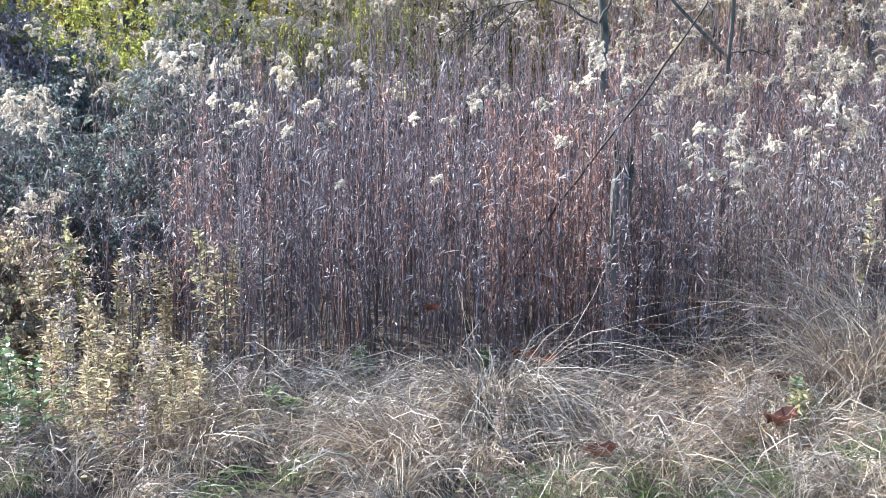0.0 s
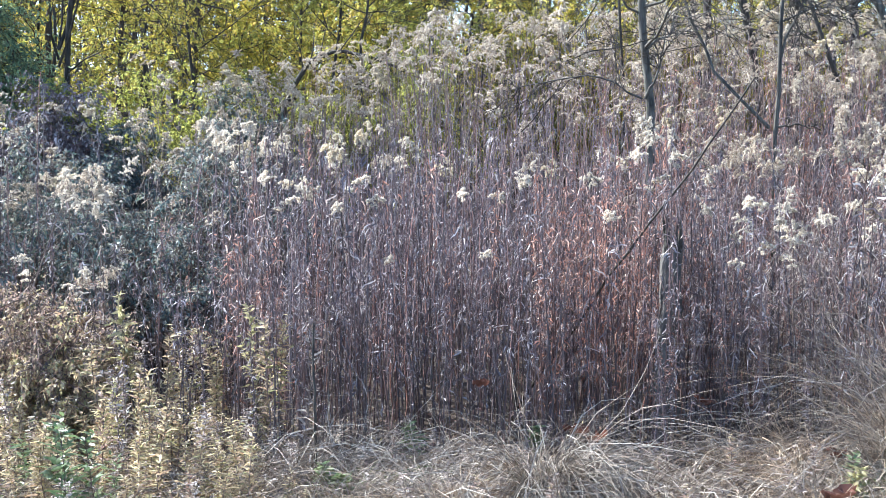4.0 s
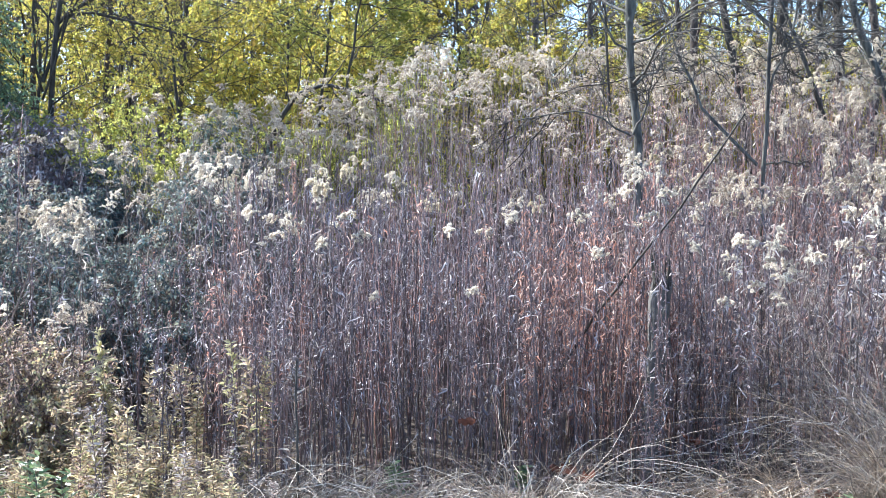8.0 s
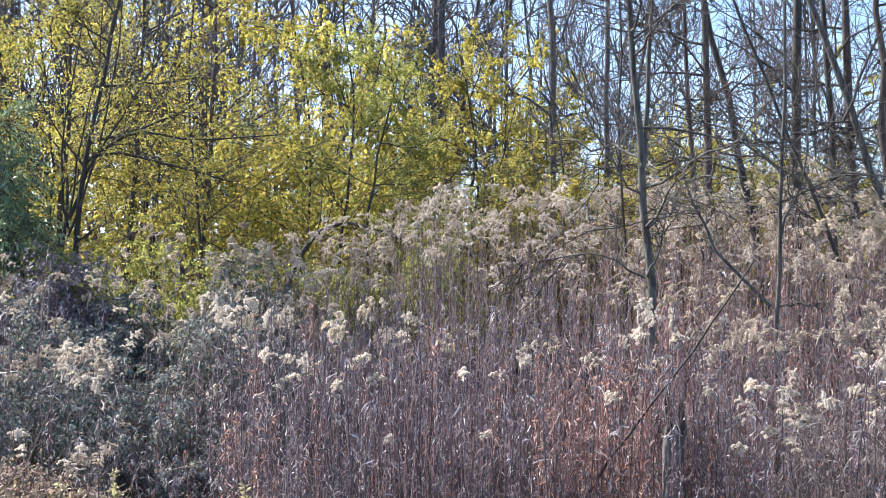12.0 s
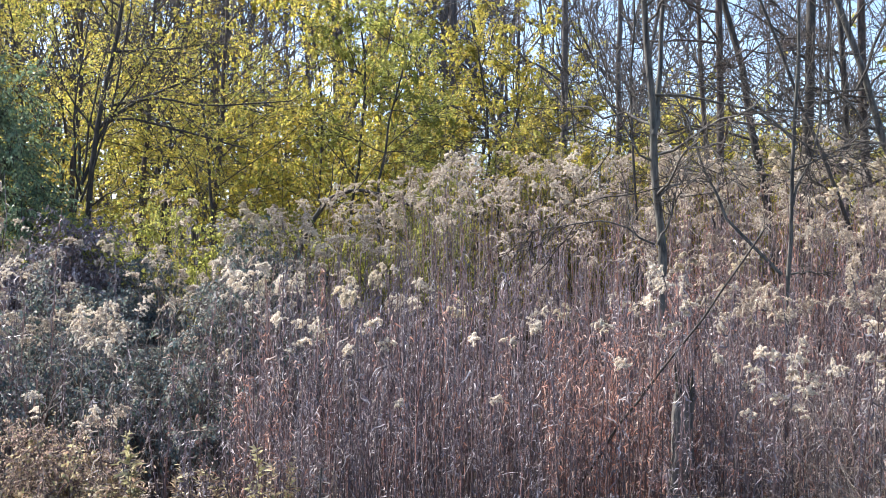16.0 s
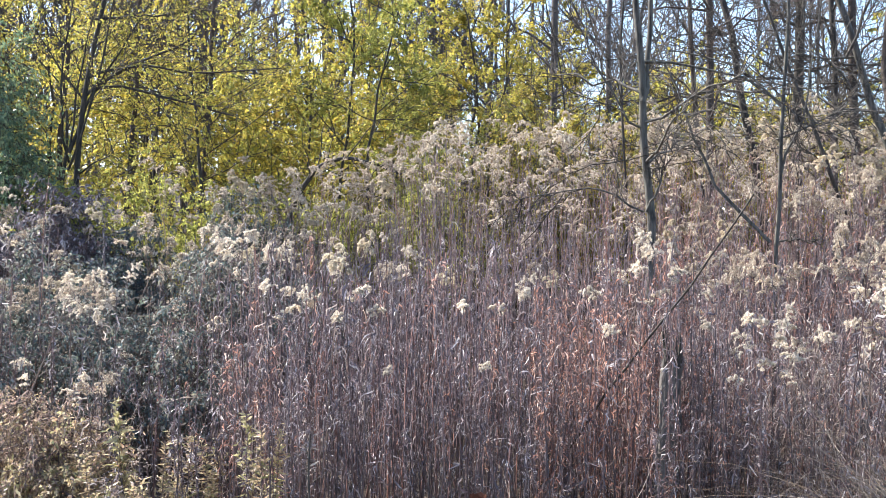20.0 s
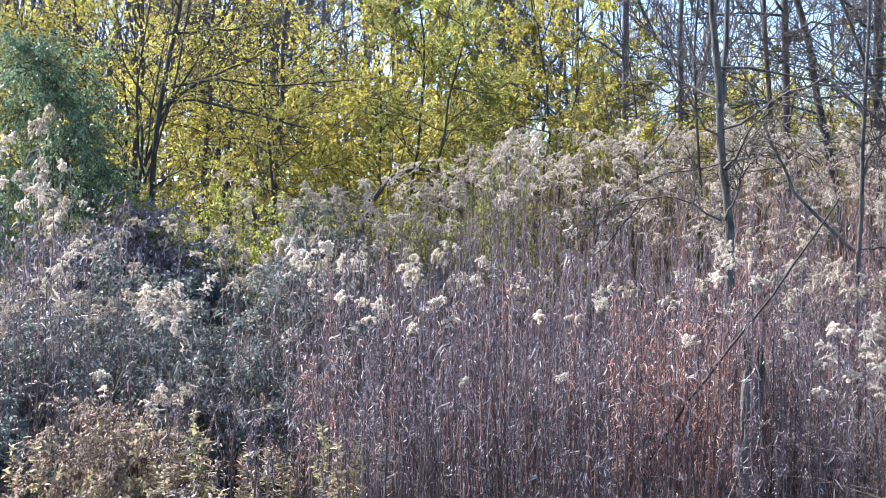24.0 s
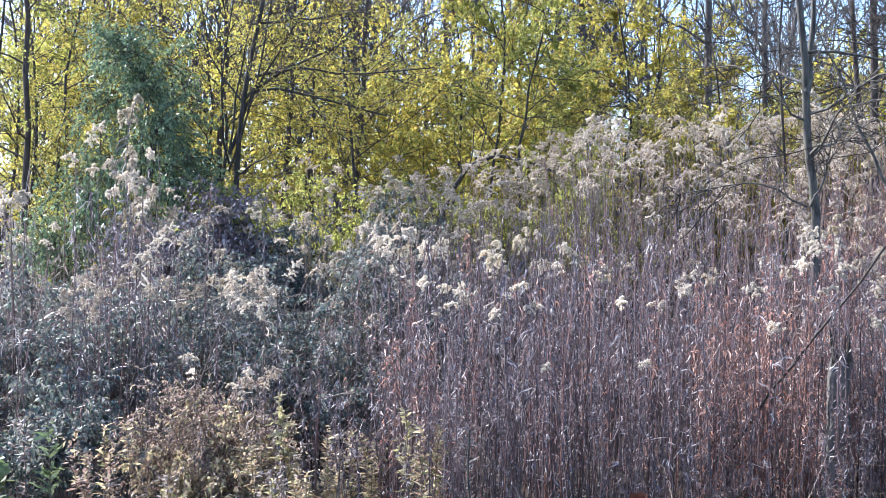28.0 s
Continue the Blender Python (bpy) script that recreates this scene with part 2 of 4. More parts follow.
def ribbons(rng, paths, width, shape=None, flat=0.0):
    """Thin blades along paths (N, K, 3). shape: the width at each of the K points; flat: how much they lie level."""
    N, K, _ = paths.shape
    tan = unit(np.gradient(paths, axis=1))
    ref = unit(rng.normal(size=(N, 1, 3)) * (1 - flat) + Z3 * flat)
    side = unit(np.cross(tan, ref))
    shape = np.ones(K) if shape is None else np.array(shape)
    w = np.broadcast_to(width, (N,))[:, None] * shape[None] * 0.5
    V = np.stack([paths - side * w[..., None], paths + side * w[..., None]], 2).reshape(-1, 3)
    base = (np.arange(N) * K * 2)[:, None] + (np.arange(K - 1) * 2)[None]
    Q = np.stack([base, base + 1, base + 3, base + 2], -1).reshape(-1, 4)
    return V, Q


def kites(rng, paths, width, flat=0.0, fold=0.25):
    """Small pointed leaves, one for each path (N, K, 3): base, two edges, tip, folded a little along the middle."""
    N = len(paths)
    a, m, b = paths[:, 0], paths[:, paths.shape[1] // 2], paths[:, -1]
    ref = unit(rng.normal(size=(N, 3)) * (1 - flat) + Z3 * flat)
    side = unit(np.cross(b - a, ref))
    w = np.broadcast_to(width, (N,))[:, None] * 0.5
    m = a * 0.1 + m * 0.9
    lift = ref * w * fold
    V = np.stack([a, m - side * w + lift, b, m + side * w + lift], 1).reshape(-1, 3)
    return V, np.arange(N * 4).reshape(-1, 4)


def children(rng, paths, n, t0, t1, length, spread, up=0.0, K=3, taper=0.0, wig=0.1, sd=0.25):
    """n shoots from each path, leaving it at about spread degrees between t0 and t1, bending up or drooping."""
    N, K0, _ = paths.shape
    t = rng.uniform(t0, t1, (N, n))
    f = np.clip(t, 0, 0.9999) * (K0 - 1)
    i = f.astype(int)
    rows = np.arange(N)[:, None]
    p0, p1 = paths[rows, i], paths[rows, i + 1]
    org = p0 + (p1 - p0) * (f - i)[..., None]
    tan = unit(p1 - p0)
    rnd = rng.normal(size=(N, n, 3))
    perp = unit(rnd - (rnd * tan).sum(-1, keepdims=True) * tan)
    ang = np.radians(spread) * rng.normal(1, sd, (N, n))[..., None]
    d = tan * np.cos(ang) + perp * np.sin(ang)
    length = np.asarray(length)
    if length.ndim == 1:
        length = length[:, None]
    L = length * (1 - taper * t) * rng.uniform(0.6, 1.25, (N, n))
    s = np.linspace(0, 1, K)[None, None, :, None]
    L4 = L[..., None, None]
    path = org[:, :, None] + d[:, :, None] * L4 * s + Z3 * up * L4 * s ** 2
    if wig:
        w = rng.normal(size=(N, n, K, 3)) * wig
        w[:, :, 0] = 0
        path = path + np.cumsum(w, 2) * L4 / K
    return path.reshape(N * n, K, 3), L.reshape(-1)


def join(*pieces):
    Vs, Qs, o = [], [], 0
    for V, Q in pieces:
        Vs.append(V)
        Qs.append(Q + o)
        o += len(V)
    return np.concatenate(Vs), np.concatenate(Qs)


def mesh(name, VQ, mat, smooth=False):
    V, Q = VQ
    me = bpy.data.meshes.new(name)
    me.vertices.add(len(V))
    me.vertices.foreach_set("co", np.ascontiguousarray(V, dtype=np.float32).ravel())
    me.loops.add(len(Q) * 4)
    me.loops.foreach_set("vertex_index", np.ascontiguousarray(Q, dtype=np.int32).ravel())
    me.polygons.add(len(Q))
    me.polygons.foreach_set("loop_start", np.arange(len(Q), dtype=np.int32) * 4)
    if smooth:
        me.polygons.foreach_set("use_smooth", np.ones(len(Q), dtype=bool))
    me.update(calc_edges=True)
    me.materials.append(mat)
    return me


def part(name, VQ, mat, parent=None, label="", smooth=False):
    ob = new(name, mesh(name, VQ, mat, smooth))
    if parent is not None:
        ob.parent = parent
    return tagged(ob, label)


def thing(name, label, category, group="", at=(0, 0, 0)):
    ob = new(name)
    ob.location = at
    return tagged(ob, label, category, group)


def stuff(name, VQ, mat, label, category):
    return tagged(part(name, VQ, mat), label, category, "", "stuff")


def fine(name, VQ, mat, parent, label=""):
    """A part of countless small pieces."""
    return tagged(part(name, VQ, mat, parent, label), kind="stuff")


def rise(x, y):
    """Height of the ground: level grass, then a bank that climbs into the wood."""
    x, y = np.asarray(x, float), np.asarray(y, float)
    z = np.clip(y - 6.5, 0, 6.5) * 0.10 + np.clip(y - 13, 0, 130) * 0.08
    return z + 0.035 * np.sin(1.7 * x + 0.6 * y) * np.sin(1.3 * y - 0.8 * x)


def on_ground(x, y):
    return np.stack([x, y, rise(x, y)], -1)

# ---- ground ----
gx = np.concatenate([np.linspace(-900, -14, 12)[:-1], np.linspace(-14, 14, 113), np.linspace(14, 900, 12)[1:]])
gy = np.concatenate([np.linspace(-900, -4, 10)[:-1], np.linspace(-4, 30, 137), np.linspace(30, 1500, 20)[1:]])
GX, GY = np.meshgrid(gx, gy)
gq = np.arange(len(gx) * len(gy)).reshape(len(gy), len(gx))
GV = np.stack([GX, GY, rise(GX, GY)], -1).reshape(-1, 3)
near = (np.abs(GV[:, 0]) < 14) & (GV[:, 1] > -4) & (GV[:, 1] < 30)
grng = np.random.RandomState(3)
GV[:, 2] += np.where(near, grng.normal(0, 0.012, len(GV)), 0)
GQ = np.stack([gq[:-1, :-1], gq[:-1, 1:], gq[1:, 1:], gq[1:, :-1]], -1).reshape(-1, 4)
ground = part("ground", (GV, GQ), M_GROUND, None, "", True)
tagged(ground, "dark soil strewn with dead leaves and straw", "ground", "", "structure")


# ---- trees ----
def trunk_path(base, top, bend=(0, 0), K=10, seed=0, wig=0.016):
    rng = np.random.RandomState(seed)
    s = np.linspace(0, 1, K)[:, None]
    b = np.array([base[0], base[1], float(rise(base[0], base[1])) - 0.05])
    p = b + (np.array(top) - b) * s + np.array([bend[0], bend[1], 0]) * np.sin(np.pi * s)
    w = rng.normal(size=(K, 3)) * wig
    w[0] = 0
    return p + w


def tree(name, label, base, top, r, bark, seed, bend=(0, 0), limbs=8, limb_len=1.6, spread=55, limb_from=0.3, up=0.1,
         branches=7, twigs=6, leaves=0, leaf=None, leaf_size=0.05, group="", wig=0.12, top_r=0.35, extra=()):
    """A tree: tapered trunk, limbs, fine twigs and, where it has any left, a crown of single leaves."""
    rng = np.random.RandomState(seed)
    tp = trunk_path(base, top, bend, 12, seed)
    org = tp[0].copy()
    tp = tp - org
    ob = thing(name, label, "tree", group, tuple(org))
    flare = tubes(tp[None], r, r * top_r, 8)
    part("trunk", flare, bark, ob, "", True)
    lp, LL = children(rng, tp[None], limbs, limb_from, 0.98, limb_len, spread, up, 7, 0.45, wig)
    for i in range(len(lp)):
        part("limb", tubes(lp[i:i + 1], r * 0.30, max(0.004, r * 0.07), 5), bark, ob, "", True)
    for e in extra:
        c = np.array(e[1:]) - org
        k = np.linspace(0, len(c) - 1, 9)
        q = np.stack([np.interp(k, np.arange(len(c)), c[:, a]) for a in range(3)], -1)
        q[1:-1] = (q[:-2] + 2 * q[1:-1] + q[2:]) / 4
        q = q + rng.normal(0, 0.012, q.shape)
        part("limb", tubes(q[None], e[0], e[0] * 0.4, 6), bark, ob, "", True)
        lp = np.concatenate([lp, q[None, [0, 1, 3, 4, 5, 7, 8]]])
        LL = np.append(LL, np.linalg.norm(q[-1] - q[0]) * 0.8)
    bp, BL = children(rng, lp, branches, 0.15, 1.0, LL * 0.55, 42, up * 0.6, 5, 0.3, wig * 1.3)
    tw, TL = children(rng, bp, twigs, 0.15, 1.0, BL * 0.5, 45, 0.0, 4, 0.3, 0.2)
    fine("twig_mass", join(tubes(bp[:, ::2] if leaves else bp, max(0.0045, r * 0.11), max(0.003, r * 0.045), 3), tubes(tw[:, ::3], max(0.0026, r * 0.05), 0.002, 3)), M_BARK_D if bark is M_BARK else bark, ob)
    if leaves:
        c = tw[:, 0] + org
        clump = np.sin(2.3 * c[:, 0] + 1.1 * c[:, 2] + seed) * np.sin(2.9 * c[:, 2] - 0.9 * c[:, 0] + 2 * seed) + 0.6 * np.sin(3.7 * c[:, 1] + 2.1 * c[:, 0]) * np.sin(4.3 * c[:, 2] + seed)
        tw = tw[clump + rng.normal(0, 0.25, len(tw)) > -0.72]
        lf, _ = children(rng, tw, leaves, 0.1, 1.0, leaf_size, 60, -0.35, 3, 0.0, 0.15)
        fine("crown", kites(rng, lf, leaf_size * 0.62, 0.3), leaf, ob)
    return ob


# slim grey-green trees and saplings that have lost their leaves
BARE = "slender leafless tree with grey-green bark"
tree("bare_tree", BARE + " rising out of the stalks", (1.12, 7.9), (0.76, 7.9, 5.0), 0.036, M_BARK, 11, (0.07, 0), 13, 1.2, 60, 0.42, 0.0, 9, 8, wig=0.3,
     extra=((0.022, (0.99, 7.9, 2.6), (1.03, 7.95, 2.9), (1.07, 8.0, 3.8), (1.1, 8.1, 5.2)), (0.007, (1.02, 7.9, 1.88), (0.65, 7.9, 2.08), (0.14, 7.9, 1.95)),
            (0.008, (1.02, 7.88, 1.9), (1.12, 7.85, 2.1), (1.15, 7.85, 2.35)), (0.010, (0.97, 7.9, 2.87), (1.51, 7.95, 2.85), (1.84, 8.0, 2.70), (2.05, 8.0, 2.5)),
            (0.008, (0.98, 7.9, 2.43), (0.80, 7.85, 2.62), (0.62, 7.8, 3.0), (0.5, 7.8, 3.6))))
tree("bare_tree", BARE + ", thin, standing in the weeds", (1.955, 8.4), (2.12, 8.4, 5.07), 0.019, M_BARK, 13, (-0.03, 0), 10, 1.1, 58, 0.42, 0.0, 8, 7, wig=0.3,
     extra=((0.013, (1.95, 8.4, 1.70), (1.575, 8.5, 2.10), (1.45, 8.55, 2.43), (1.30, 8.6, 2.76), (1.13, 8.6, 3.2)), (0.008, (1.96, 8.4, 1.72), (2.25, 8.35, 1.72)),
            (0.011, (2.03, 8.4, 2.6), (1.80, 8.6, 2.95), (1.2, 8.8, 3.1)), (0.009, (2.0, 8.4, 2.2), (2.2, 8.4, 2.7), (2.27, 8.4, 3.4)), (0.007, (2.02, 8.4, 2.4), (2.4, 8.4, 2.62), (2.9, 8.4, 2.6))))
tree("bare_tree", "very thin leafless sapling with dark bark", (1.25, 11.0), (1.16, 11.0, 6.0), 0.016, M_BARK_D, 23, (0, 0), 10, 1.4, 60, 0.35, 0.0, 9, 7, wig=0.3)
tree("bare_tree", "upright leafless tree with brown bark", (2.39, 13.0), (2.22, 13.0, 8.5), 0.052, M_BARK_B, 15, (0, 0), 12, 1.6, 62, 0.22, -0.05, 9, 9, wig=0.32)
tree("bare_tree", "leafless tree with dark bark leaning sideways", (3.23, 13.2), (1.7, 13.2, 8.0), 0.052, M_BARK_D, 16, (0.04, 0), 12, 1.7, 62, 0.22, -0.05, 9, 9, wig=0.32)
tree("bare_tree", "thin upright leafless tree with brown bark", (2.46, 13.5), (1.98, 13.5, 8.0), 0.036, M_BARK_B, 17, (0, 0), 11, 1.6, 62, 0.22, -0.05, 9, 9, wig=0.32)
tree("bare_tree", "leafless tree with a thick dark trunk", (3.37, 13.6), (3.4, 13.6, 9.0), 0.072, M_BARK_D, 18, (0.03, 0), 13, 1.9, 62, 0.22, -0.05, 9, 9, wig=0.32)
tree("bare_tree", "leafless grey tree leaning across the clearing", (4.17, 10.5), (2.1, 10.5, 6.0), 0.046, M_BARK, 19, (0.06, 0), 11, 1.4, 50, 0.3, 0.1, 8, 7, wig=0.32,
     extra=((0.014, (3.05, 10.5, 3.3), (3.26, 10.2, 3.97), (3.55, 10.1, 4.5)),))
tree("bare_tree", "thin dark leafless tree leaning across the trunks", (3.47, 10.0), (1.5, 10.0, 5.5), 0.022, M_BARK_D, 24, (0.05, 0), 9, 1.1, 50, 0.3, 0.1, 8, 7, wig=0.32)
tree("bare_tree", "leafless tree with reddish brown bark", (4.23, 14.0), (3.95, 14.0, 9.0), 0.064, M_BARK_B, 20, (0, 0), 11, 1.7, 62, 0.22, -0.05, 9, 9, wig=0.32)
tree("bare_tree", "leafless tree with dark bark among the stalks", (3.96, 14.0), (3.7, 14.0, 9.0), 0.046, M_BARK_D, 21, (0.04, 0), 11, 1.7, 62, 0.22, -0.05, 9, 9, wig=0.32)
tree("bare_tree", "upright dark leafless tree at the wood's edge", (3.88, 12.0), (3.82, 12.0, 7.0), 0.052, M_BARK_B, 25, (0.02, 0), 11, 1.6, 62, 0.22, -0.05, 9, 9, wig=0.32)
tree("bare_tree", "leafless grey tree with crooked limbs", (0.9, 17.5), (0.8, 17.6, 9.5), 0.07, M_BARK_F, 22, (0.05, 0), 14, 2.2, 60, 0.2, 0.05, 9, 8, wig=0.32)
tree("bare_tree", "leafless grey tree with fine twigs", (1.7, 18.5), (1.8, 18.6, 9.5), 0.06, M_BARK_F, 26, (0.05, 0), 14, 2.2, 60, 0.2, 0.05, 9, 8, wig=0.32)

# trees that still carry yellow-green leaves
YEL = "small tree with yellow-green autumn leaves"
tree("leafy_tree", "small tree with arching dark limbs and thin yellow-green leaves", (-4.13, 11.70), (-3.48, 11.70, 5.32), 0.038, M_BARK_D, 40, (-0.16, 0), 10, 1.5, 55, 0.35, 0.05, 9, 8, 9, M_YELLOW, 0.029, "yellow-green trees",
     extra=((0.020, (-4.07, 11.70, 2.53), (-3.90, 11.70, 3.17), (-3.32, 11.70, 3.48), (-2.88, 11.70, 3.65)), (0.017, (-3.97, 11.70, 3.09), (-3.71, 11.61, 3.23), (-2.92, 11.61, 3.03), (-2.47, 11.61, 2.91)),
            (0.015, (-3.90, 11.70, 3.28), (-3.42, 11.61, 3.41), (-2.92, 11.61, 3.29), (-2.01, 11.61, 3.36)), (0.013, (-3.85, 11.70, 3.85), (-2.66, 11.70, 3.93)),
            (0.013, (-4.09, 11.70, 2.44), (-4.22, 11.70, 3.09), (-4.09, 11.70, 3.83), (-3.99, 11.70, 4.58)), (0.014, (-4.10, 11.70, 2.35), (-3.81, 11.61, 3.09), (-3.62, 11.61, 4.02), (-3.57, 11.61, 4.95)),
            (0.012, (-4.09, 11.70, 2.53), (-4.04, 11.79, 3.28), (-3.83, 11.79, 4.11), (-3.81, 11.79, 5.13)), (0.013, (-3.99, 11.70, 2.90), (-3.44, 11.61, 3.74), (-2.97, 11.61, 4.48))))
for i, (x, y, top, r, leaf, dens, ln) in enumerate((
        (-2.98, 14.0, (-3.5, 14.2, 6.2), 0.04, M_YELLOW, 14, 1.9),
        (-2.3, 15.2, (-1.9, 15.4, 5.8), 0.045, M_OLIVE, 19, 2.0), (-1.3, 14.6, (-1.1, 14.8, 4.6), 0.045, M_OLIVE, 16, 1.8),
        (-0.6, 16.2, (-0.4, 16.4, 5.2), 0.045, M_YELLOW, 19, 2.0), (0.15, 16.6, (0.4, 16.8, 4.6), 0.04, M_YELLOW, 22, 1.7),
        (-5.6, 14.6, (-5.5, 14.8, 5.2), 0.05, M_YELLOW, 7, 2.0), (-6.7, 13.4, (-6.5, 13.6, 4.8), 0.05, M_YELLOW, 8, 2.0),
        (-8.0, 14.5, (-8.0, 14.5, 5.6), 0.05, M_YELLOW, 10, 2.1), (-4.6, 17.0, (-4.4, 17.2, 5.8), 0.05, M_YELLOW, 10, 2.2),
        (-3.0, 18.0, (-3.0, 18.0, 6.2), 0.05, M_YELLOW, 14, 2.2), (-1.6, 18.5, (-1.6, 18.5, 6.0), 0.05, M_YELLOW, 14, 2.2),
        (-6.8, 17.5, (-6.7, 17.5, 6.0), 0.05, M_YELLOW, 10, 2.2),
        (-7.3, 15.6, (-7.2, 15.6, 5.8), 0.05, M_OLIVE, 8, 2.1), (-9.4, 16.5, (-9.3, 16.5, 6.2), 0.05, M_YELLOW, 14, 2.3),
        (-5.6, 20.5, (-5.6, 20.5, 7.2), 0.06, M_YELLOW, 12, 2.6), (-3.6, 21.5, (-3.6, 21.5, 7.2), 0.06, M_YELLOW, 12, 2.6),
        (-8.6, 19.5, (-8.6, 19.5, 7.0), 0.06, M_YELLOW, 12, 2.6), (-0.6, 21.0, (-0.6, 21.0, 6.6), 0.06, M_YELLOW, 12, 2.4),
        (-7.7, 13.9, (-7.6, 13.9, 5.6), 0.05, M_OLIVE, 11, 1.8), (-6.9, 16.3, (-6.8, 16.3, 5.6), 0.05, M_YELLOW, 15, 2.0), (-7.9, 17.4, (-7.8, 17.4, 6.2), 0.05, M_OLIVE, 15, 2.2), (2.7, 19.0, (2.7, 19.2, 3.9), 0.04, M_YELLOW, 16, 1.4), (4.9, 17.0, (5.0, 17.0, 4.2), 0.04, M_YELLOW, 12, 1.5), (0.7, 15.4, (0.62, 15.4, 5.1), 0.03, M_YELLOW, 13, 0.95))):
    tree("leafy_tree", YEL, (x, y), top, r * 0.58, M_BARK_D, 50 + i, (0.32 if i % 2 else -0.28, 0.1), 14, ln, 65, 0.08, 0.0, 8, 8, int(dens * 2.2) if y < 17 else int(dens * 1.65), leaf, 0.028 if y < 17 else 0.05, "yellow-green trees")
for i, (x, y, h) in enumerate(((-4.9, 15.8, 7.0), (-4.0, 16.2, 7.4), (-5.9, 16.0, 7.0))):
    tree("bare_tree", "tree with bare reddish brown twigs among the yellow crowns", (x, y), (x + 0.3, y, h), 0.045, M_BARK_B, 90 + i, (0.1, 0), 14, 1.7, 50, 0.3, 0.1, 9, 8, wig=0.2)
# a trunk at the clearing's edge and an evergreen mound
tree("bare_tree", "upright tree with a reddish brown trunk", (-6.45, 12.0), (-6.6, 12.0, 7.0), 0.04, M_BARK_B, 61, (0.08, 0), 14, 1.5, 60, 0.2, 0.05, 7, 7, 8, M_OLIVE, 0.034)


def shrub(name, label, at, r, h, mat, bark, seed, stems=26, branches=7, twigs=6, leaves=10, size=0.045, droop=-0.5, category="shrub", low=0.25, reach=0.28):
    """A bush of arching stems from one root, with leaves along the twigs."""
    rng = np.random.RandomState(seed)
    z = float(rise(at[0], at[1]))
    ob = thing(name, label, category, "", (at[0], at[1], z))
    a, q = rng.uniform(0, 2 * np.pi, stems), np.sqrt(rng.uniform(0.0, 1, stems))
    s = np.linspace(0, 1, 7)[None, :, None]
    out = np.stack([np.cos(a) * q * r, np.sin(a) * q * r, 0 * a], -1)[:, None]
    hh = (h * rng.uniform(0.75, 1.1, stems) * np.sqrt(1 - 0.55 * q ** 2))[:, None, None]
    sp = out * (0.15 + 0.85 * s ** 1.3) + Z3 * hh * (1.55 * s - 0.55 * s ** 2.4 * (1 + q[:, None, None] * 0.5)) + np.cumsum(rng.normal(0, 0.012, (stems, 7, 3)), 1)
    sp[:, 0, 2] = -0.03
    for i in range(stems):
        part("stem", tubes(sp[i:i + 1], 0.006, 0.0013, 4), bark, ob)
    bp, BL = children(rng, sp, branches, low, 1, h * reach, 50, droop * 0.5, 5, 0.2, 0.2)
    tw, TL = children(rng, bp, twigs, 0.1, 1, BL * 0.5, 50, droop * 0.5, 4, 0.2, 0.25)
    fine("twig_mass", join(tubes(bp[:, ::2], 0.004, 0.002, 3), tubes(tw[:, ::3], 0.002, 0.001, 3)), bark, ob)
    if leaves:
        lf, _ = children(rng, tw, leaves, 0.05, 1, size, 60, droop, 3, 0, 0.2)
        fine("foliage", kites(rng, lf, size * 0.55, 0.25), mat, ob)
    return ob


shrub("evergreen_shrub", "dark green vine-covered shrub under the yellow trees", (-4.86, 11.3), 0.58, 3.5, M_DGREEN, M_BARK_D, 71, 30, 8, 7, 10, 0.04, low=0.82, reach=0.16)
shrub("evergreen_shrub", "dark green leafy shrub under the yellow trees", (-5.7, 11.5), 0.4, 1.9, M_DGREEN, M_BARK_D, 72, 14, 7, 6, 8, 0.038)
for i, (x, y, h) in enumerate(((-4.9, 12.6, 2.0), (-3.6, 12.4, 1.85), (-2.9, 12.2, 1.75), (-2.0, 12.7, 1.9), (-6.0, 12.4, 1.9), (-0.9, 12.8, 1.9), (-1.25, 15.6, 2.7), (-1.75, 16.2, 2.6), (2.3, 15.5, 2.4), (3.0, 16.0, 2.3), (1.2, 15.5, 1.8), (4.6, 15.0, 2.9), (2.25, 14.9, 3.3), (0.45, 14.8, 2.5), (2.8, 15.2, 3.3), (1.2, 16.6, 2.3), (3.7, 16.5, 2.4))):
    shrub("leafy_shrub", "low shrub with yellow-green autumn leaves", (x, y), 0.75, h, M_OLIVE if i < 6 else M_YELLOW, M_BARK_D, 700 + i, 18, 7, 7, 11 if i < 6 else 8, 0.034 if i < 6 else 0.048)
shrub("tangled_shrub", "tangled grey-green shrub at the edge of the stalks", (-2.2, 8.0), 0.7, 1.05, M_GREYLEAF, M_STEM_PALE, 73, 36, 7, 6, 6, 0.030)
shrub("tangled_shrub", "tangled grey-brown shrub with small leaves", (-2.9, 8.6), 0.7, 1.25, M_GREYLEAF, M_STEM_PALE, 74, 34, 7, 6, 6, 0.030)
shrub("tangled_shrub", "tangled grey shrub with faded leaves", (-2.0, 9.3), 0.7, 1.5, M_GREYLEAF, M_STEM_PALE, 75, 30, 7, 6, 6, 0.030)
shrub("tangled_shrub", "dark twiggy shrub before the yellow trees", (-2.3, 11.6), 0.6, 1.7, M_GREYLEAF, M_BARK_D, 76, 30, 7, 7, 6, 0.04)
shrub("brown_shrub", "low rounded shrub with russet leaves and bare twigs", (-2.3, 6.2), 0.42, 0.98, M_BROWNLEAF, M_STEM_PALE, 77, 36, 7, 7, 7, 0.018)
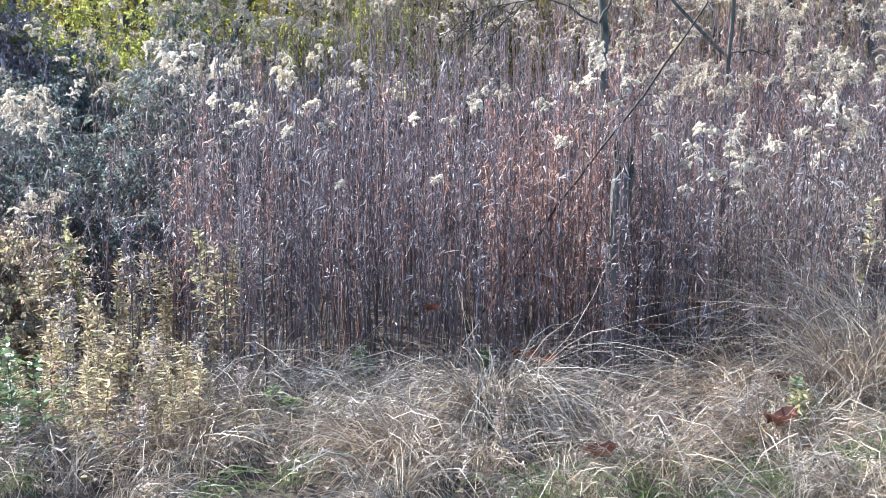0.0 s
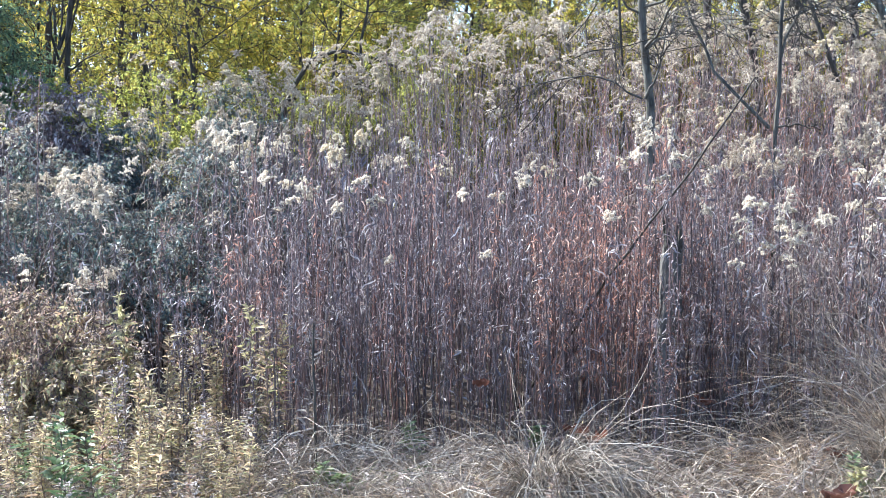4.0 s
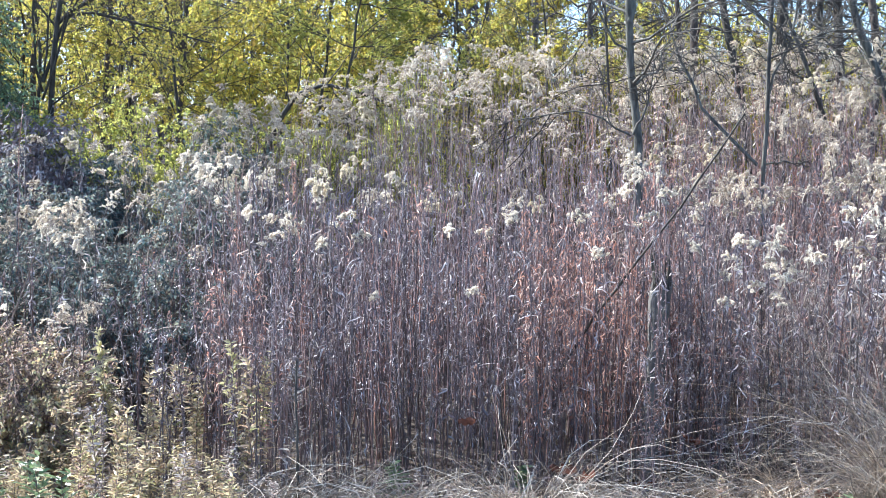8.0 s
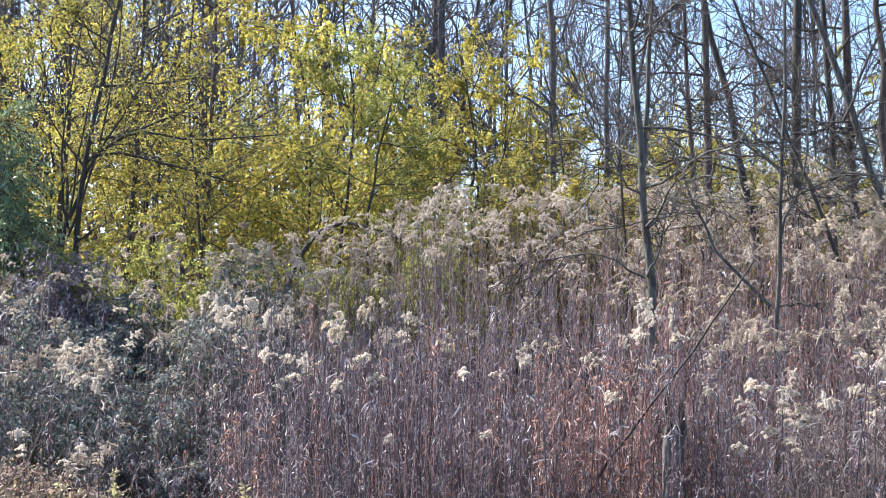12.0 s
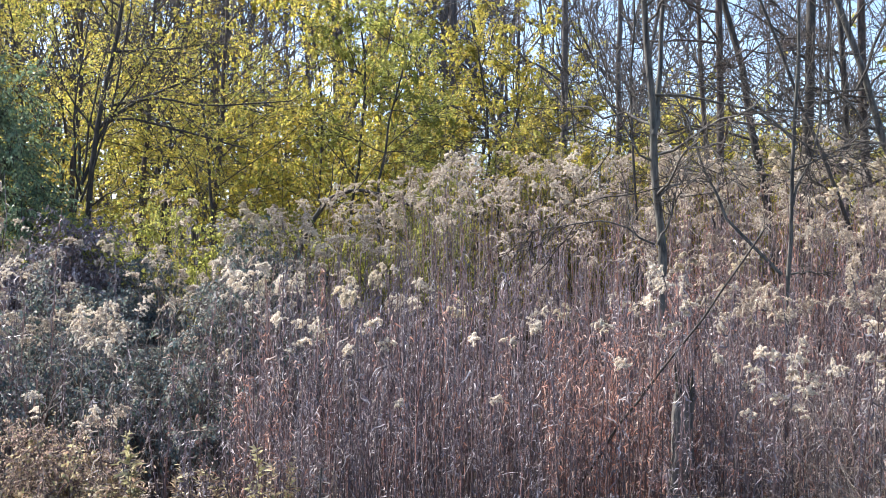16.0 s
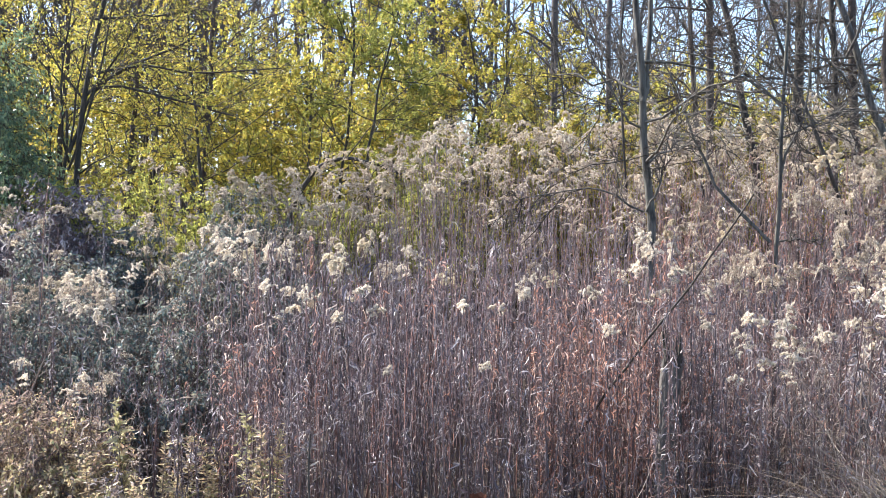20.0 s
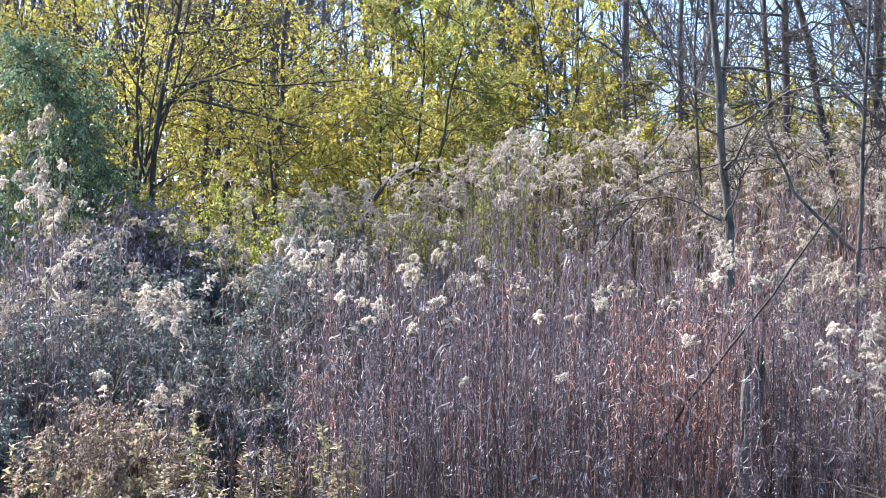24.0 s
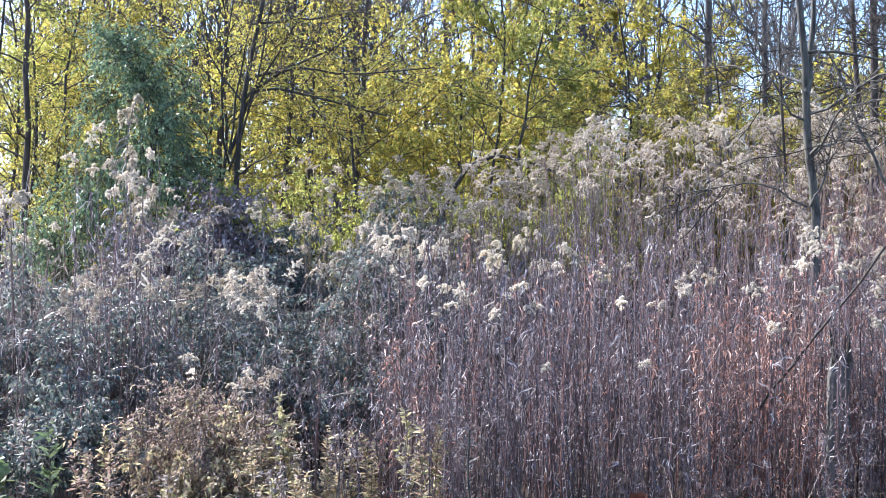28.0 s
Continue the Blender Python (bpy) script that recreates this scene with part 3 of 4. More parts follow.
shrub("yellowing_shrub", "low shrub with yellowing leaves under russet twigs", (-2.2, 6.05), 0.45, 0.78, M_YWEED, M_STEM, 86, 26, 7, 6, 8, 0.028)
shrub("tangled_shrub", "tangled grey-green shrub with a few pale plumes", (-3.45, 7.5), 0.55, 1.25, M_GREYLEAF, M_STEM, 80, 28, 7, 6, 6, 0.032)
shrub("tangled_shrub", "dark tangled shrub under tall seed plumes", (-4.3, 7.9), 0.7, 1.45, M_GREYLEAF, M_STEM, 81, 30, 7, 6, 6, 0.032)
shrub("tangled_shrub", "low grey-brown tangle of dead weeds", (-3.2, 6.5), 0.45, 0.8, M_GREYLEAF, M_STEM, 82, 26, 7, 6, 7, 0.032)
shrub("tangled_shrub", "low green and brown tangle under the tall weeds", (-4.0, 6.8), 0.6, 0.95, M_GREYLEAF, M_STEM, 83, 28, 7, 6, 7, 0.034)
shrub("leafy_shrub", "green leafy shrub under the yellow trees", (-4.0, 11.0), 0.5, 1.8, M_OLIVE, M_BARK_D, 84, 22, 7, 7, 8, 0.045)
shrub("tangled_shrub", "grey twiggy shrub among the faded plumes", (-3.05, 10.5), 0.5, 1.5, M_GREYLEAF, M_BARK_D, 85, 18, 7, 6, 8, 0.04)
shrub("tangled_shrub", "tangled shrub hung with faded plumes", (-3.1, 9.9), 0.5, 1.3, M_GREYLEAF, M_STEM_PALE, 87, 28, 7, 7, 6, 0.036)
shrub("tangled_shrub", "grey tangled shrub between the plumes", (-3.5, 9.2), 0.5, 1.35, M_GREYLEAF, M_STEM_PALE, 88, 26, 7, 7, 6, 0.036)
shrub("brown_shrub", "upright reddish brown dead bush", (-3.75, 10.5), 0.3, 1.85, M_CURL, M_STEM, 78, 30, 8, 6, 6, 0.04)
shrub("brown_shrub", "upright dark brown dead bush", (-4.3, 10.2), 0.3, 1.6, M_CURL, M_STEM, 79, 24, 8, 6, 6, 0.04)

for i, (x, y, r, h) in enumerate(((0.75, 13.4, 0.7, 3.8), (4.2, 12.4, 0.9, 3.7))):
    shrub("bare_bush", "leafless bush of thin dark arching twigs", (x, y), r, h, M_BARK_D, M_BARK_D, 740 + i, 12, 7, 8, 0, category="bush")

# ---- far wood ----
frng = np.random.RandomState(90)
NF = 105
fx, fy = frng.uniform(-0.5, 0.62, NF), frng.uniform(23, 60, NF)
clear = (np.abs(fx - 0.18) < 0.045) & (frng.rand(NF) < 0.75)
fx, fy = fx[~clear], fy[~clear]
NF = len(fx)
fx = fx * fy
fb = on_ground(fx, fy)
fs = np.linspace(0, 1, 6)[None, :, None]
fh = frng.uniform(11, 20, NF)
ft = fb[:, None] + fs * (Z3 * fh[:, None, None] + frng.normal(0, 0.7, (NF, 1, 3)) * np.array([1, 1, 0])) + np.cumsum(frng.normal(0, 0.11, (NF, 6, 3)), 1)
fr = frng.uniform(0.015, 0.05, NF)
fl, FL = children(frng, ft, 14, 0.12, 1, fh * 0.2, 45, 0.2, 5, 0.5, 0.15)
fw, FW = children(frng, fl, 15, 0.1, 1, FL * 0.5, 45, 0.1, 4, 0.3, 0.2)
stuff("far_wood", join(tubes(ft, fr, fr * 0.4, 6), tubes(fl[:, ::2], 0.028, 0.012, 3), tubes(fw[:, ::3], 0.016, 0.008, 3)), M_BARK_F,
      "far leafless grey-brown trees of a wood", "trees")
er = np.random.RandomState(97)
ey = er.uniform(24, 36, 48)
eb = on_ground(er.uniform(-0.55, 0.02, 48) * ey, ey)
eh = er.uniform(9, 14, 48)
et = eb[:, None] + fs * (Z3 * eh[:, None, None] + er.normal(0, 0.8, (48, 1, 3)) * np.array([1, 1, 0])) + np.cumsum(er.normal(0, 0.1, (48, 6, 3)), 1)
el, EL = children(er, et, 16, 0.1, 1, eh * 0.2, 45, 0.2, 5, 0.5, 0.15)
ew, EW = children(er, el, 14, 0.1, 1, EL * 0.5, 45, 0.1, 4, 0.3, 0.2)
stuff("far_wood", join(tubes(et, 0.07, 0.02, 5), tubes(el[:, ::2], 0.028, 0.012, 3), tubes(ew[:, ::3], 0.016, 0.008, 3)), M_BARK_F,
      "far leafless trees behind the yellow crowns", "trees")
NB = 260
bx, by = frng.uniform(-0.55, 0.62, NB), frng.uniform(18, 40, NB)
bx = bx * by
bs = on_ground(bx, by)[:, None] + fs * Z3 * frng.uniform(1.8, 5.0, NB)[:, None, None] + frng.normal(0, 0.12, (NB, 6, 3)).cumsum(1)
bl, BL2 = children(frng, bs, 8, 0.1, 1, 1.0, 50, 0.1, 4, 0.3, 0.2)
bw, BW = children(frng, bl, 6, 0.1, 1, BL2 * 0.5, 50, 0, 3, 0.3, 0.2)
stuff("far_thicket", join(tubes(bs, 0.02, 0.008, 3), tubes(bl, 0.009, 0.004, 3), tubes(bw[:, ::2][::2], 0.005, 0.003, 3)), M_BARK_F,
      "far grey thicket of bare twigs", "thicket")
tr = np.random.RandomState(95)
tx, ty = tr.uniform(0.0, 0.45, 130), tr.uniform(16, 24, 130)
tx = tx * ty
ts = on_ground(tx, ty)[:, None] + fs * Z3 * tr.uniform(1.4, 3.0, 130)[:, None, None] + tr.normal(0, 0.09, (130, 6, 3)).cumsum(1)
tb, TB = children(tr, ts, 9, 0.1, 1, 0.7, 50, 0.0, 4, 0.3, 0.2)
brush = stuff("brushwood", join(tubes(ts, 0.014, 0.006, 3), tubes(tb, 0.006, 0.003, 3)), M_BARK_B, "low brown brushwood between the bare trees", "brushwood")
tl, _ = children(tr, tb, 12, 0.1, 1, 0.10, 60, -0.4, 3, 0, 0.2)
fine("foliage", kites(tr, tl, 0.06, 0.2), M_TAN, brush, "withered tan leaves")
lit = bw[(bw[:, 0, 0] / bw[:, 0, 1] < 0.07) | (frng.rand(len(bw)) < 0.12)]
bf, _ = children(frng, lit, 7, 0.1, 1, 0.11, 60, -0.3, 3, 0, 0.1)
stuff("far_foliage", kites(frng, bf, 0.075, 0.2), M_YELLOW, "sparse yellow leaves in the far thicket", "foliage")


# ---- tall dead weeds ----
def stalks(rng, x, y, h, lean=0.06, wig=0.017, K=7):
    n = len(x)
    s = np.linspace(0, 1, K)[None, :, None]
    d = rng.normal(0, lean, (n, 1, 3)) * np.array([1, 1, 0])
    p = on_ground(x, y)[:, None] + (Z3 * np.asarray(h)[:, None, None] * s) + d * np.asarray(h)[:, None, None] * s ** 1.5
    return p + np.cumsum(rng.normal(0, wig, (n, K, 3)) * np.array([1, 1, 0.2]), 1)


def curled(rng, st, n, t0, t1, length, width, droop=-1.0, wig=0.55):
    """Withered leaves that bend out from the stalk and hang down along it, curling at the tip."""
    lf, _ = children(rng, st, max(1, int(n * 0.95)), t0, t1, length * 0.82, 92, droop * 0.8, 4, 0, wig * 1.5, 0.4)
    return ribbons(rng, lf, width * rng.uniform(0.45, 1.2, len(lf)), (0.4, 1.0, 0.8, 0.15))


def heads(rng, tip, d, L, n=14, m=9, tuft=3, size=0.009):
    """Nodding plumes of seed fluff: an arching axis, short side shoots that curl over, and fine tufts all along them."""
    s = np.linspace(0, 1, 7)[None, :, None]
    L3 = np.asarray(L)[:, None, None]
    ax = tip[:, None] - Z3 * 0.01 + d[:, None] * L3 * 0.62 * s ** 1.6 + Z3 * L3 * (0.95 * s - 0.62 * s ** 2.4)
    br, _ = children(rng, ax, n, 0.0, 0.98, np.asarray(L) * 0.40, 58, -0.55, 5, 0.55, 0.14)
    tufts = [tubes(br[:, 1:], size * 0.30, size * 0.22, 3)]
    both = np.concatenate([br, ax[:, [2, 3, 4, 5, 6]]])
    for k in range(tuft):
        tf, _ = children(rng, both, m, 0.05, 1, size * 1.25, 75, -0.05, 3, 0, 0)
        tufts.append(kites(rng, tf, size * 0.62, 0, 0.6))
    return join(tubes(ax[:, ::2] if m < 13 else ax, 0.0022, 0.001, 3), tubes(br[:, ::4] if m < 13 else br[:, ::2], 0.001, 0.0006, 3)), join(*tufts)


def top_height(y):
    """How high the weeds reach above the world's zero at a distance y."""
    return np.interp(y, [5.0, 6.3, 8.0, 9.3, 10.5, 11.8, 13.0], [1.0, 1.15, 1.5, 1.9, 2.3, 2.6, 2.75])


def skyline(x, y):
    """How the stand's top line swells and sinks along its width."""
    return np.interp(x / y, [-0.35, -0.2, -0.12, -0.06, -0.035, 0.0, 0.06, 0.15, 0.36], [0.66, 0.78, 0.9, 0.98, 1.12, 1.02, 1.08, 1.08, 1.12])


def field(seed, n, xa, xb, y0, y1, low=0.75, high=1.02):
    """Stalk places in a wedge from (xa, y0) to (xb, y1), with heights that follow the stand. xa, xb: left and right ends at y0 and y1."""
    rng = np.random.RandomState(seed)
    f = rng.uniform(0, 1, n)
    y = y0 + (y1 - y0) * f
    u = rng.uniform(0, 1, n)
    x = (xa[0] + (xb[0] - xa[0]) * f) * (1 - u) + (xa[1] + (xb[1] - xa[1]) * f) * u
    x = x + rng.normal(0, 0.12, n)
    h = (top_height(y) - rise(x, y)) * rng.uniform(low, high, n) * np.where(y > 8.6, skyline(x, y), 1.0)
    return rng, x, y, h


def stand(name, label, seed, n, xa, xb, y0, y1, stem_m, leaf_m, leaves=52, ll=0.042, lw=0.0064, lean=0.05, low=0.7, high=1.02, t0=0.1):
    rng, x, y, h = field(seed, n, xa, xb, y0, y1, low, high)
    st = stalks(rng, x, y, h, lean)
    ob = stuff(name, tubes(st, 0.005, 0.0026, 3), stem_m, label, "stalks")
    lv = fine("foliage", curled(rng, st, leaves, t0, 0.98, ll, lw), leaf_m, ob, "curled dry leaves")
    return st


stand("dry_stalks", "dense stand of dead purplish brown weed stalks", 101, 540, (-1.38, 1.35), (-1.6, 1.7), 6.25, 8.2, M_STEM, M_CURL, 64, 0.029, 0.0056, low=0.68, high=1.22, t0=0.25)
stand("dry_stalks", "dead brown weed stalks behind the front of the stand", 102, 440, (-2.0, 2.8), (-2.6, 4.2), 8.0, 10.4, M_STEM, M_CURL, 60, 0.045, 0.0068, 0.09, 0.7, 1.12)
stand("dry_stalks", "tan dead weed stalks under the trees", 103, 520, (-2.4, 3.8), (-2.8, 5.4), 10.2, 13.0, M_STEM, M_TAN, 50, 0.048, 0.0075, 0.11)
stand("dry_stalks", "dead weed stalks with rust-red curled leaves", 104, 85, (0.5, 1.15), (0.5, 1.5), 6.55, 7.5, M_STEM, M_RED, 76, 0.034, 0.0078, t0=0.3)
stand("dry_stalks", "leaning tan dead weed stalks with ragged leaves", 105, 380, (1.1, 2.8), (1.3, 3.5), 6.35, 8.6, M_STEM, M_TAN, 58, 0.044, 0.0068, 0.15)
stand("dry_stalks", "dead weed stalks beside the tangled shrubs", 106, 110, (-4.2, -2.6), (-5.0, -3.4), 6.6, 9.2, M_STEM, M_CURL, 40, 0.05, 0.007, 0.06, 0.8, 1.5)
stand("dry_stalks", "grey-brown stalks at the foot of the yellow trees", 107, 260, (-5.2, -2.4), (-6.8, -2.4), 9.2, 12.5, M_STEM_PALE, M_TAN, 44, 0.055, 0.009, low=0.5, high=0.95)


def stalk_plant(seed, stem_m, leaf_m, label, leaves, t0, lw=0.0068):
    rng = np.random.RandomState(seed)
    ob = thing("weed_stalk", label, "weed", "dead weed stalks")
    K = 9
    s = np.linspace(0, 1, K)[:, None]
    lean = rng.normal(0, 0.05, 3) * [1, 1, 0]
    st = (Z3 * 1.15 * s + lean * s ** 1.5 + np.cumsum(rng.normal(0, 0.007, (K, 3)), 0) * s)[None]
    part("stem", tubes(st, 0.0052, 0.0024, 4), stem_m, ob)
    sh, _ = children(rng, st, 3, 0.7, 0.95, 0.16, 28, 0.1, 4)
    for q in sh:
        part("side_shoot", tubes(q[None], 0.0022, 0.0012, 3), stem_m, ob)
    fine("foliage", join(curled(rng, st, leaves, t0, 0.99, 0.035, lw * 0.82), curled(rng, sh, 8, 0.1, 1, 0.03, lw * 0.82)), leaf_m, ob, "curled dry leaves")
    return ob


PURPLE = "dead purplish brown weed stalk with curled leaves"
ST = [stalk_plant(800 + i, M_STEM, M_CURL, PURPLE, 60, 0.14 + 0.05 * i) for i in range(5)]
ST += [stalk_plant(810 + i, M_STEM, M_RED, "dead weed stalk with rust-red curled leaves", 66, 0.25, 0.008) for i in range(3)]
ST += [stalk_plant(820 + i, M_STEM_PALE, M_TAN, "tan dead weed stalk with ragged leaves", 56, 0.2, 0.007) for i in range(3)]
sr = np.random.RandomState(830)
for k0, k1, num, x0, x1, y0, y1, lo, hi in ((0, 5, 80, -1.4, 1.3, 6.05, 6.8, 0.66, 1.12), (0, 8, 24, -1.35, 1.2, 6.4, 7.2, 1.05, 1.45), (5, 8, 15, 0.28, 0.42, 6.05, 6.9, 0.85, 1.3),
                                            (5, 8, 22, 0.54, 0.95, 6.05, 6.9, 0.8, 1.25), (0, 8, 30, 0.95, 1.95, 6.0, 6.55, 0.55, 1.0), (0, 8, 10, 0.82, 1.12, 6.05, 6.22, 0.55, 0.85), (0, 5, 18, -1.75, -0.6, 6.05, 6.9, 0.6, 1.0), (0, 11, 18, -2.3, -1.3, 6.3, 7.5, 0.45, 0.95),
                                            (8, 11, 24, 1.1, 2.7, 6.55, 7.1, 0.6, 0.95), (0, 5, 12, -1.2, 1.7, 5.6, 6.1, 0.3, 0.75), (0, 5, 24, -1.75, -0.85, 5.55, 6.2, 0.5, 0.95), (5, 8, 10, -1.35, -1.0, 5.9, 6.3, 0.8, 1.1)):
    for i in range(num):
        x, y = sr.uniform(x0, x1), sr.uniform(y0, y1)
        z = float(rise(x, y))
        h = float(top_height(y) - z) * sr.uniform(lo, hi) / 1.15
        copy_thing(ST[sr.randint(k0, k1)], Matrix.Translation((x, y, z)) @ Matrix.Rotation(sr.uniform(0, 6.28), 4, "Z")
                   @ Matrix.Rotation(sr.normal(0, 0.035), 4, "Y") @ Matrix.Diagonal((1, 1, h, 1)))
for ob in ST:
    ob.location = (sr.uniform(-1.2, 1.2), 6.9, float(rise(0, 6.9)))

stand("dry_stalks", "reddish brown dead weeds in the back of the stand", 109, 170, (0.7, 2.6), (1.0, 4.0), 7.7, 10.2, M_STEM, M_RED, 58, 0.045, 0.0068, 0.12, 0.75, 1.1)
# faded plumes at the back of the stand
hr, hx, hy, hh = field(120, 310, (-2.2, 3.3), (-2.6, 5.2), 9.3, 12.8, 0.9, 1.06)
hs = stalks(hr, hx, hy, hh, 0.05)
hd = unit(hr.normal(size=(len(hx), 3)) * np.array([1, 1, 0.1]))
hax, htf = heads(hr, hs[:, -1], hd, hr.uniform(0.18, 0.34, len(hx)), 11, 9, 2, 0.013)
plumes = stuff("seed_plumes", join(tubes(hs, 0.004, 0.002, 3), hax), M_STEM_PALE, "faded plumes of goldenrod gone to seed at the back", "plumes")
fine("fluff", htf, M_PLUME, plumes, "cream seed fluff")


hr3, hx, hy, hh = field(127, 135, (0.6, 3.1), (1.0, 4.8), 8.3, 12.2, 0.84, 1.03)
hs = stalks(hr3, hx, hy, hh, 0.16, 0.022)
hd = unit(hr3.normal(size=(len(hx), 3)) * np.array([1, 1, 0.1]))
hax, htf = heads(hr3, hs[:, -1], hd, hr3.uniform(0.20, 0.38, len(hx)), 11, 9, 2, 0.013)
plumes = stuff("seed_plumes", join(tubes(hs, 0.004, 0.002, 3), hax), M_STEM, "drooping cream seed plumes among the bare trees", "plumes")
fine("fluff", htf, M_PLUME, plumes, "cream seed fluff")

hr2 = np.random.RandomState(125)
hn = 54
hx, hy = hr2.uniform(-3.7, -1.5, hn), hr2.uniform(7.5, 10.4, hn)
hs = stalks(hr2, hx, hy, (0.95 + 0.28 * (hy - 7.5)) * hr2.uniform(0.75, 1.2, hn), 0.16)
hd = unit(hr2.normal(size=(hn, 3)) * np.array([1, 1, 0.1]))
hax, htf = heads(hr2, hs[:, -1], hd, hr2.uniform(0.12, 0.24, hn), 11, 10, 2, 0.012)
plumes = stuff("seed_plumes", join(tubes(hs, 0.004, 0.002, 3), hax), M_STEM_PALE, "pale seed plumes arching through the tangled shrubs", "plumes")
fine("fluff", htf, M_PLUME, plumes, "cream seed fluff")


# single goldenrod plants with white seed heads
def goldenrod(seed, h, L, leaf_m, fluff, stem_m, label, group, n_heads=1):
    rng = np.random.RandomState(seed)
    ob = thing("goldenrod_plant", label, "weed", group)
    K = 9
    s = np.linspace(0, 1, K)[:, None]
    lean = rng.normal(0, 0.05, 3) * [1, 1, 0]
    st = (Z3 * h * s + lean * h * s ** 1.6 + np.cumsum(rng.normal(0, 0.006, (K, 3)), 0) * s)[None]
    part("stem", tubes(st, 0.0045, 0.0022, 4), stem_m, ob)
    fine("foliage", curled(rng, st, 44, 0.2, 0.96, 0.06, 0.009), leaf_m, ob, "curled dry leaves")
    tips = [st[0, -1]]
    dirs = [unit(rng.normal(size=3) * [1, 1, 0.0])]
    if n_heads > 1:
        sh, _ = children(rng, st, n_heads - 1, 0.82, 0.97, 0.12, 40, 0.1, 4)
        for q in sh:
            part("side_shoot", tubes(q[None], 0.002, 0.0012, 3), stem_m, ob)
            tips.append(q[-1])
            dirs.append(unit((q[-1] - q[0]) * [1, 1, 0.2]))
    for tip, d in zip(tips, dirs):
        a, f = heads(rng, tip[None], d[None], np.array([L * rng.uniform(0.75, 1.1)]), 14, 20, 3, 0.0075)
        hd = fine("seed_head", f, fluff, ob, "nodding cream seed plume")
        part("plume_axis", a, stem_m, hd)
    return ob


GR = [goldenrod(200 + i, h, L, lm, fl, sm, lab, "goldenrod gone to seed", nh) for i, (h, L, lm, fl, sm, lab, nh) in enumerate((
    (1.20, 0.125, M_CURL, M_FLUFF, M_STEM, "dead goldenrod with a small white seed plume", 1),
    (1.20, 0.15, M_CURL, M_FLUFF, M_STEM, "dead goldenrod with a nodding cream seed plume", 2),
    (1.20, 0.14, M_TAN, M_FLUFF, M_STEM_PALE, "tan dead goldenrod with two white seed plumes", 2),
    (1.20, 0.17, M_TAN, M_FLUFF, M_STEM_PALE, "tan dead goldenrod with a wide cream plume", 3),
    (1.20, 0.15, M_CURL, M_FLUFF_Y, M_STEM, "dead goldenrod with a yellowish seed plume", 3),
    (1.20, 0.115, M_CURL, M_FLUFF, M_STEM, "thin dead goldenrod with a tufted white head", 1),
    (1.20, 0.18, M_CURL, M_PLUME, M_STEM, "tall dead goldenrod with large pale plumes", 3)))]


def put_goldenrod(k, x, y, ztop, turn):
    z = float(rise(x, y))
    s = (ztop - z) / 1.2
    w = 0.5 + 0.5 * s
    return copy_thing(GR[k], Matrix.Translation((x, y, z)) @ Matrix.Rotation(turn, 4, "Z") @ Matrix.Diagonal((w, w, s, 1)))


# the plants that stand out at the front: x, y, height of the plume, kind
FRONT = (
    (-0.76, 6.20, 1.27, 0),
    (-0.54, 6.20, 1.31, 5),
    (-0.45, 6.20, 1.01, 0),
    (0.08, 6.20, 1.03, 0),
    (0.08, 6.60, 1.28, 1),
    (0.51, 6.20, 1.41, 5),
    (0.95, 6.20, 1.48, 1),
    (1.31, 6.10, 1.29, 0),
    (1.39, 6.10, 1.28, 5),
    (1.56, 6.10, 1.26, 2),
    (1.37, 6.00, 1.06, 1),
    (1.59, 6.00, 1.11, 2),
    (1.10, 6.30, 1.23, 0),
    (1.27, 6.30, 1.11, 5),
    (1.82, 5.90, 1.41, 3),
    (1.80, 5.90, 1.28, 2),
    (-0.36, 8.40, 1.40, 1),
    (-0.70, 7.60, 1.63, 4),
    (-0.67, 6.20, 1.54, 4),
    (-0.45, 8.20, 1.61, 2),
    (-1.20, 6.20, 1.43, 2),
    (-1.32, 6.60, 1.66, 3),
    (-0.83, 6.20, 1.54, 2),
    (1.22, 6.05, 1.00, 5),
    (1.48, 6.15, 1.17, 1),
    (1.68, 6.05, 1.20, 3),
    (0.57, 6.20, 1.22, 0),
    (-0.13, 6.20, 1.34, 5),
    (0.26, 6.20, 1.39, 0),
    (0.74, 6.60, 1.53, 2),
)
prng = np.random.RandomState(300)
for x, y, z, k in FRONT:
    put_goldenrod(k, x, y, z, prng.uniform(0, 6.28))
for i in range(50):
    f = prng.uniform(0, 1)
    y = 7.4 + 4.6 * f
    x = prng.uniform(-1.3 - 0.25 * y + 1.2, 0.36 * y)
    put_goldenrod(int(prng.randint(6)), x, y, float(top_height(y)) * prng.uniform(0.9, 1.04) * (float(skyline(x, y)) if y > 8.6 else 1.0), prng.uniform(0, 6.28))
for i in range(17):
    y = prng.uniform(6.6, 9.5)
    put_goldenrod(int(prng.randint(6)), prng.uniform(-0.56, -0.40) * y, y, float(top_height(y)) * prng.uniform(0.8, 1.55), prng.uniform(0, 6.28))
for i in range(10):
    y = prng.uniform(6.8, 9.0)
    put_goldenrod(6, prng.uniform(-0.57, -0.39) * y, y, float(top_height(y)) * prng.uniform(0.95, 1.4), prng.uniform(0, 6.28))
for i in range(8):
    y = prng.uniform(7.4, 10.0)
    put_goldenrod(int(prng.choice([3, 4, 6])), prng.uniform(-0.37, -0.17) * y, y, float(top_height(y)) * prng.uniform(0.75, 1.05), prng.uniform(0, 6.28))
for ob in GR:
    ob.location = (prng.uniform(-1, 2), 9.0, float(rise(0, 9.0)))


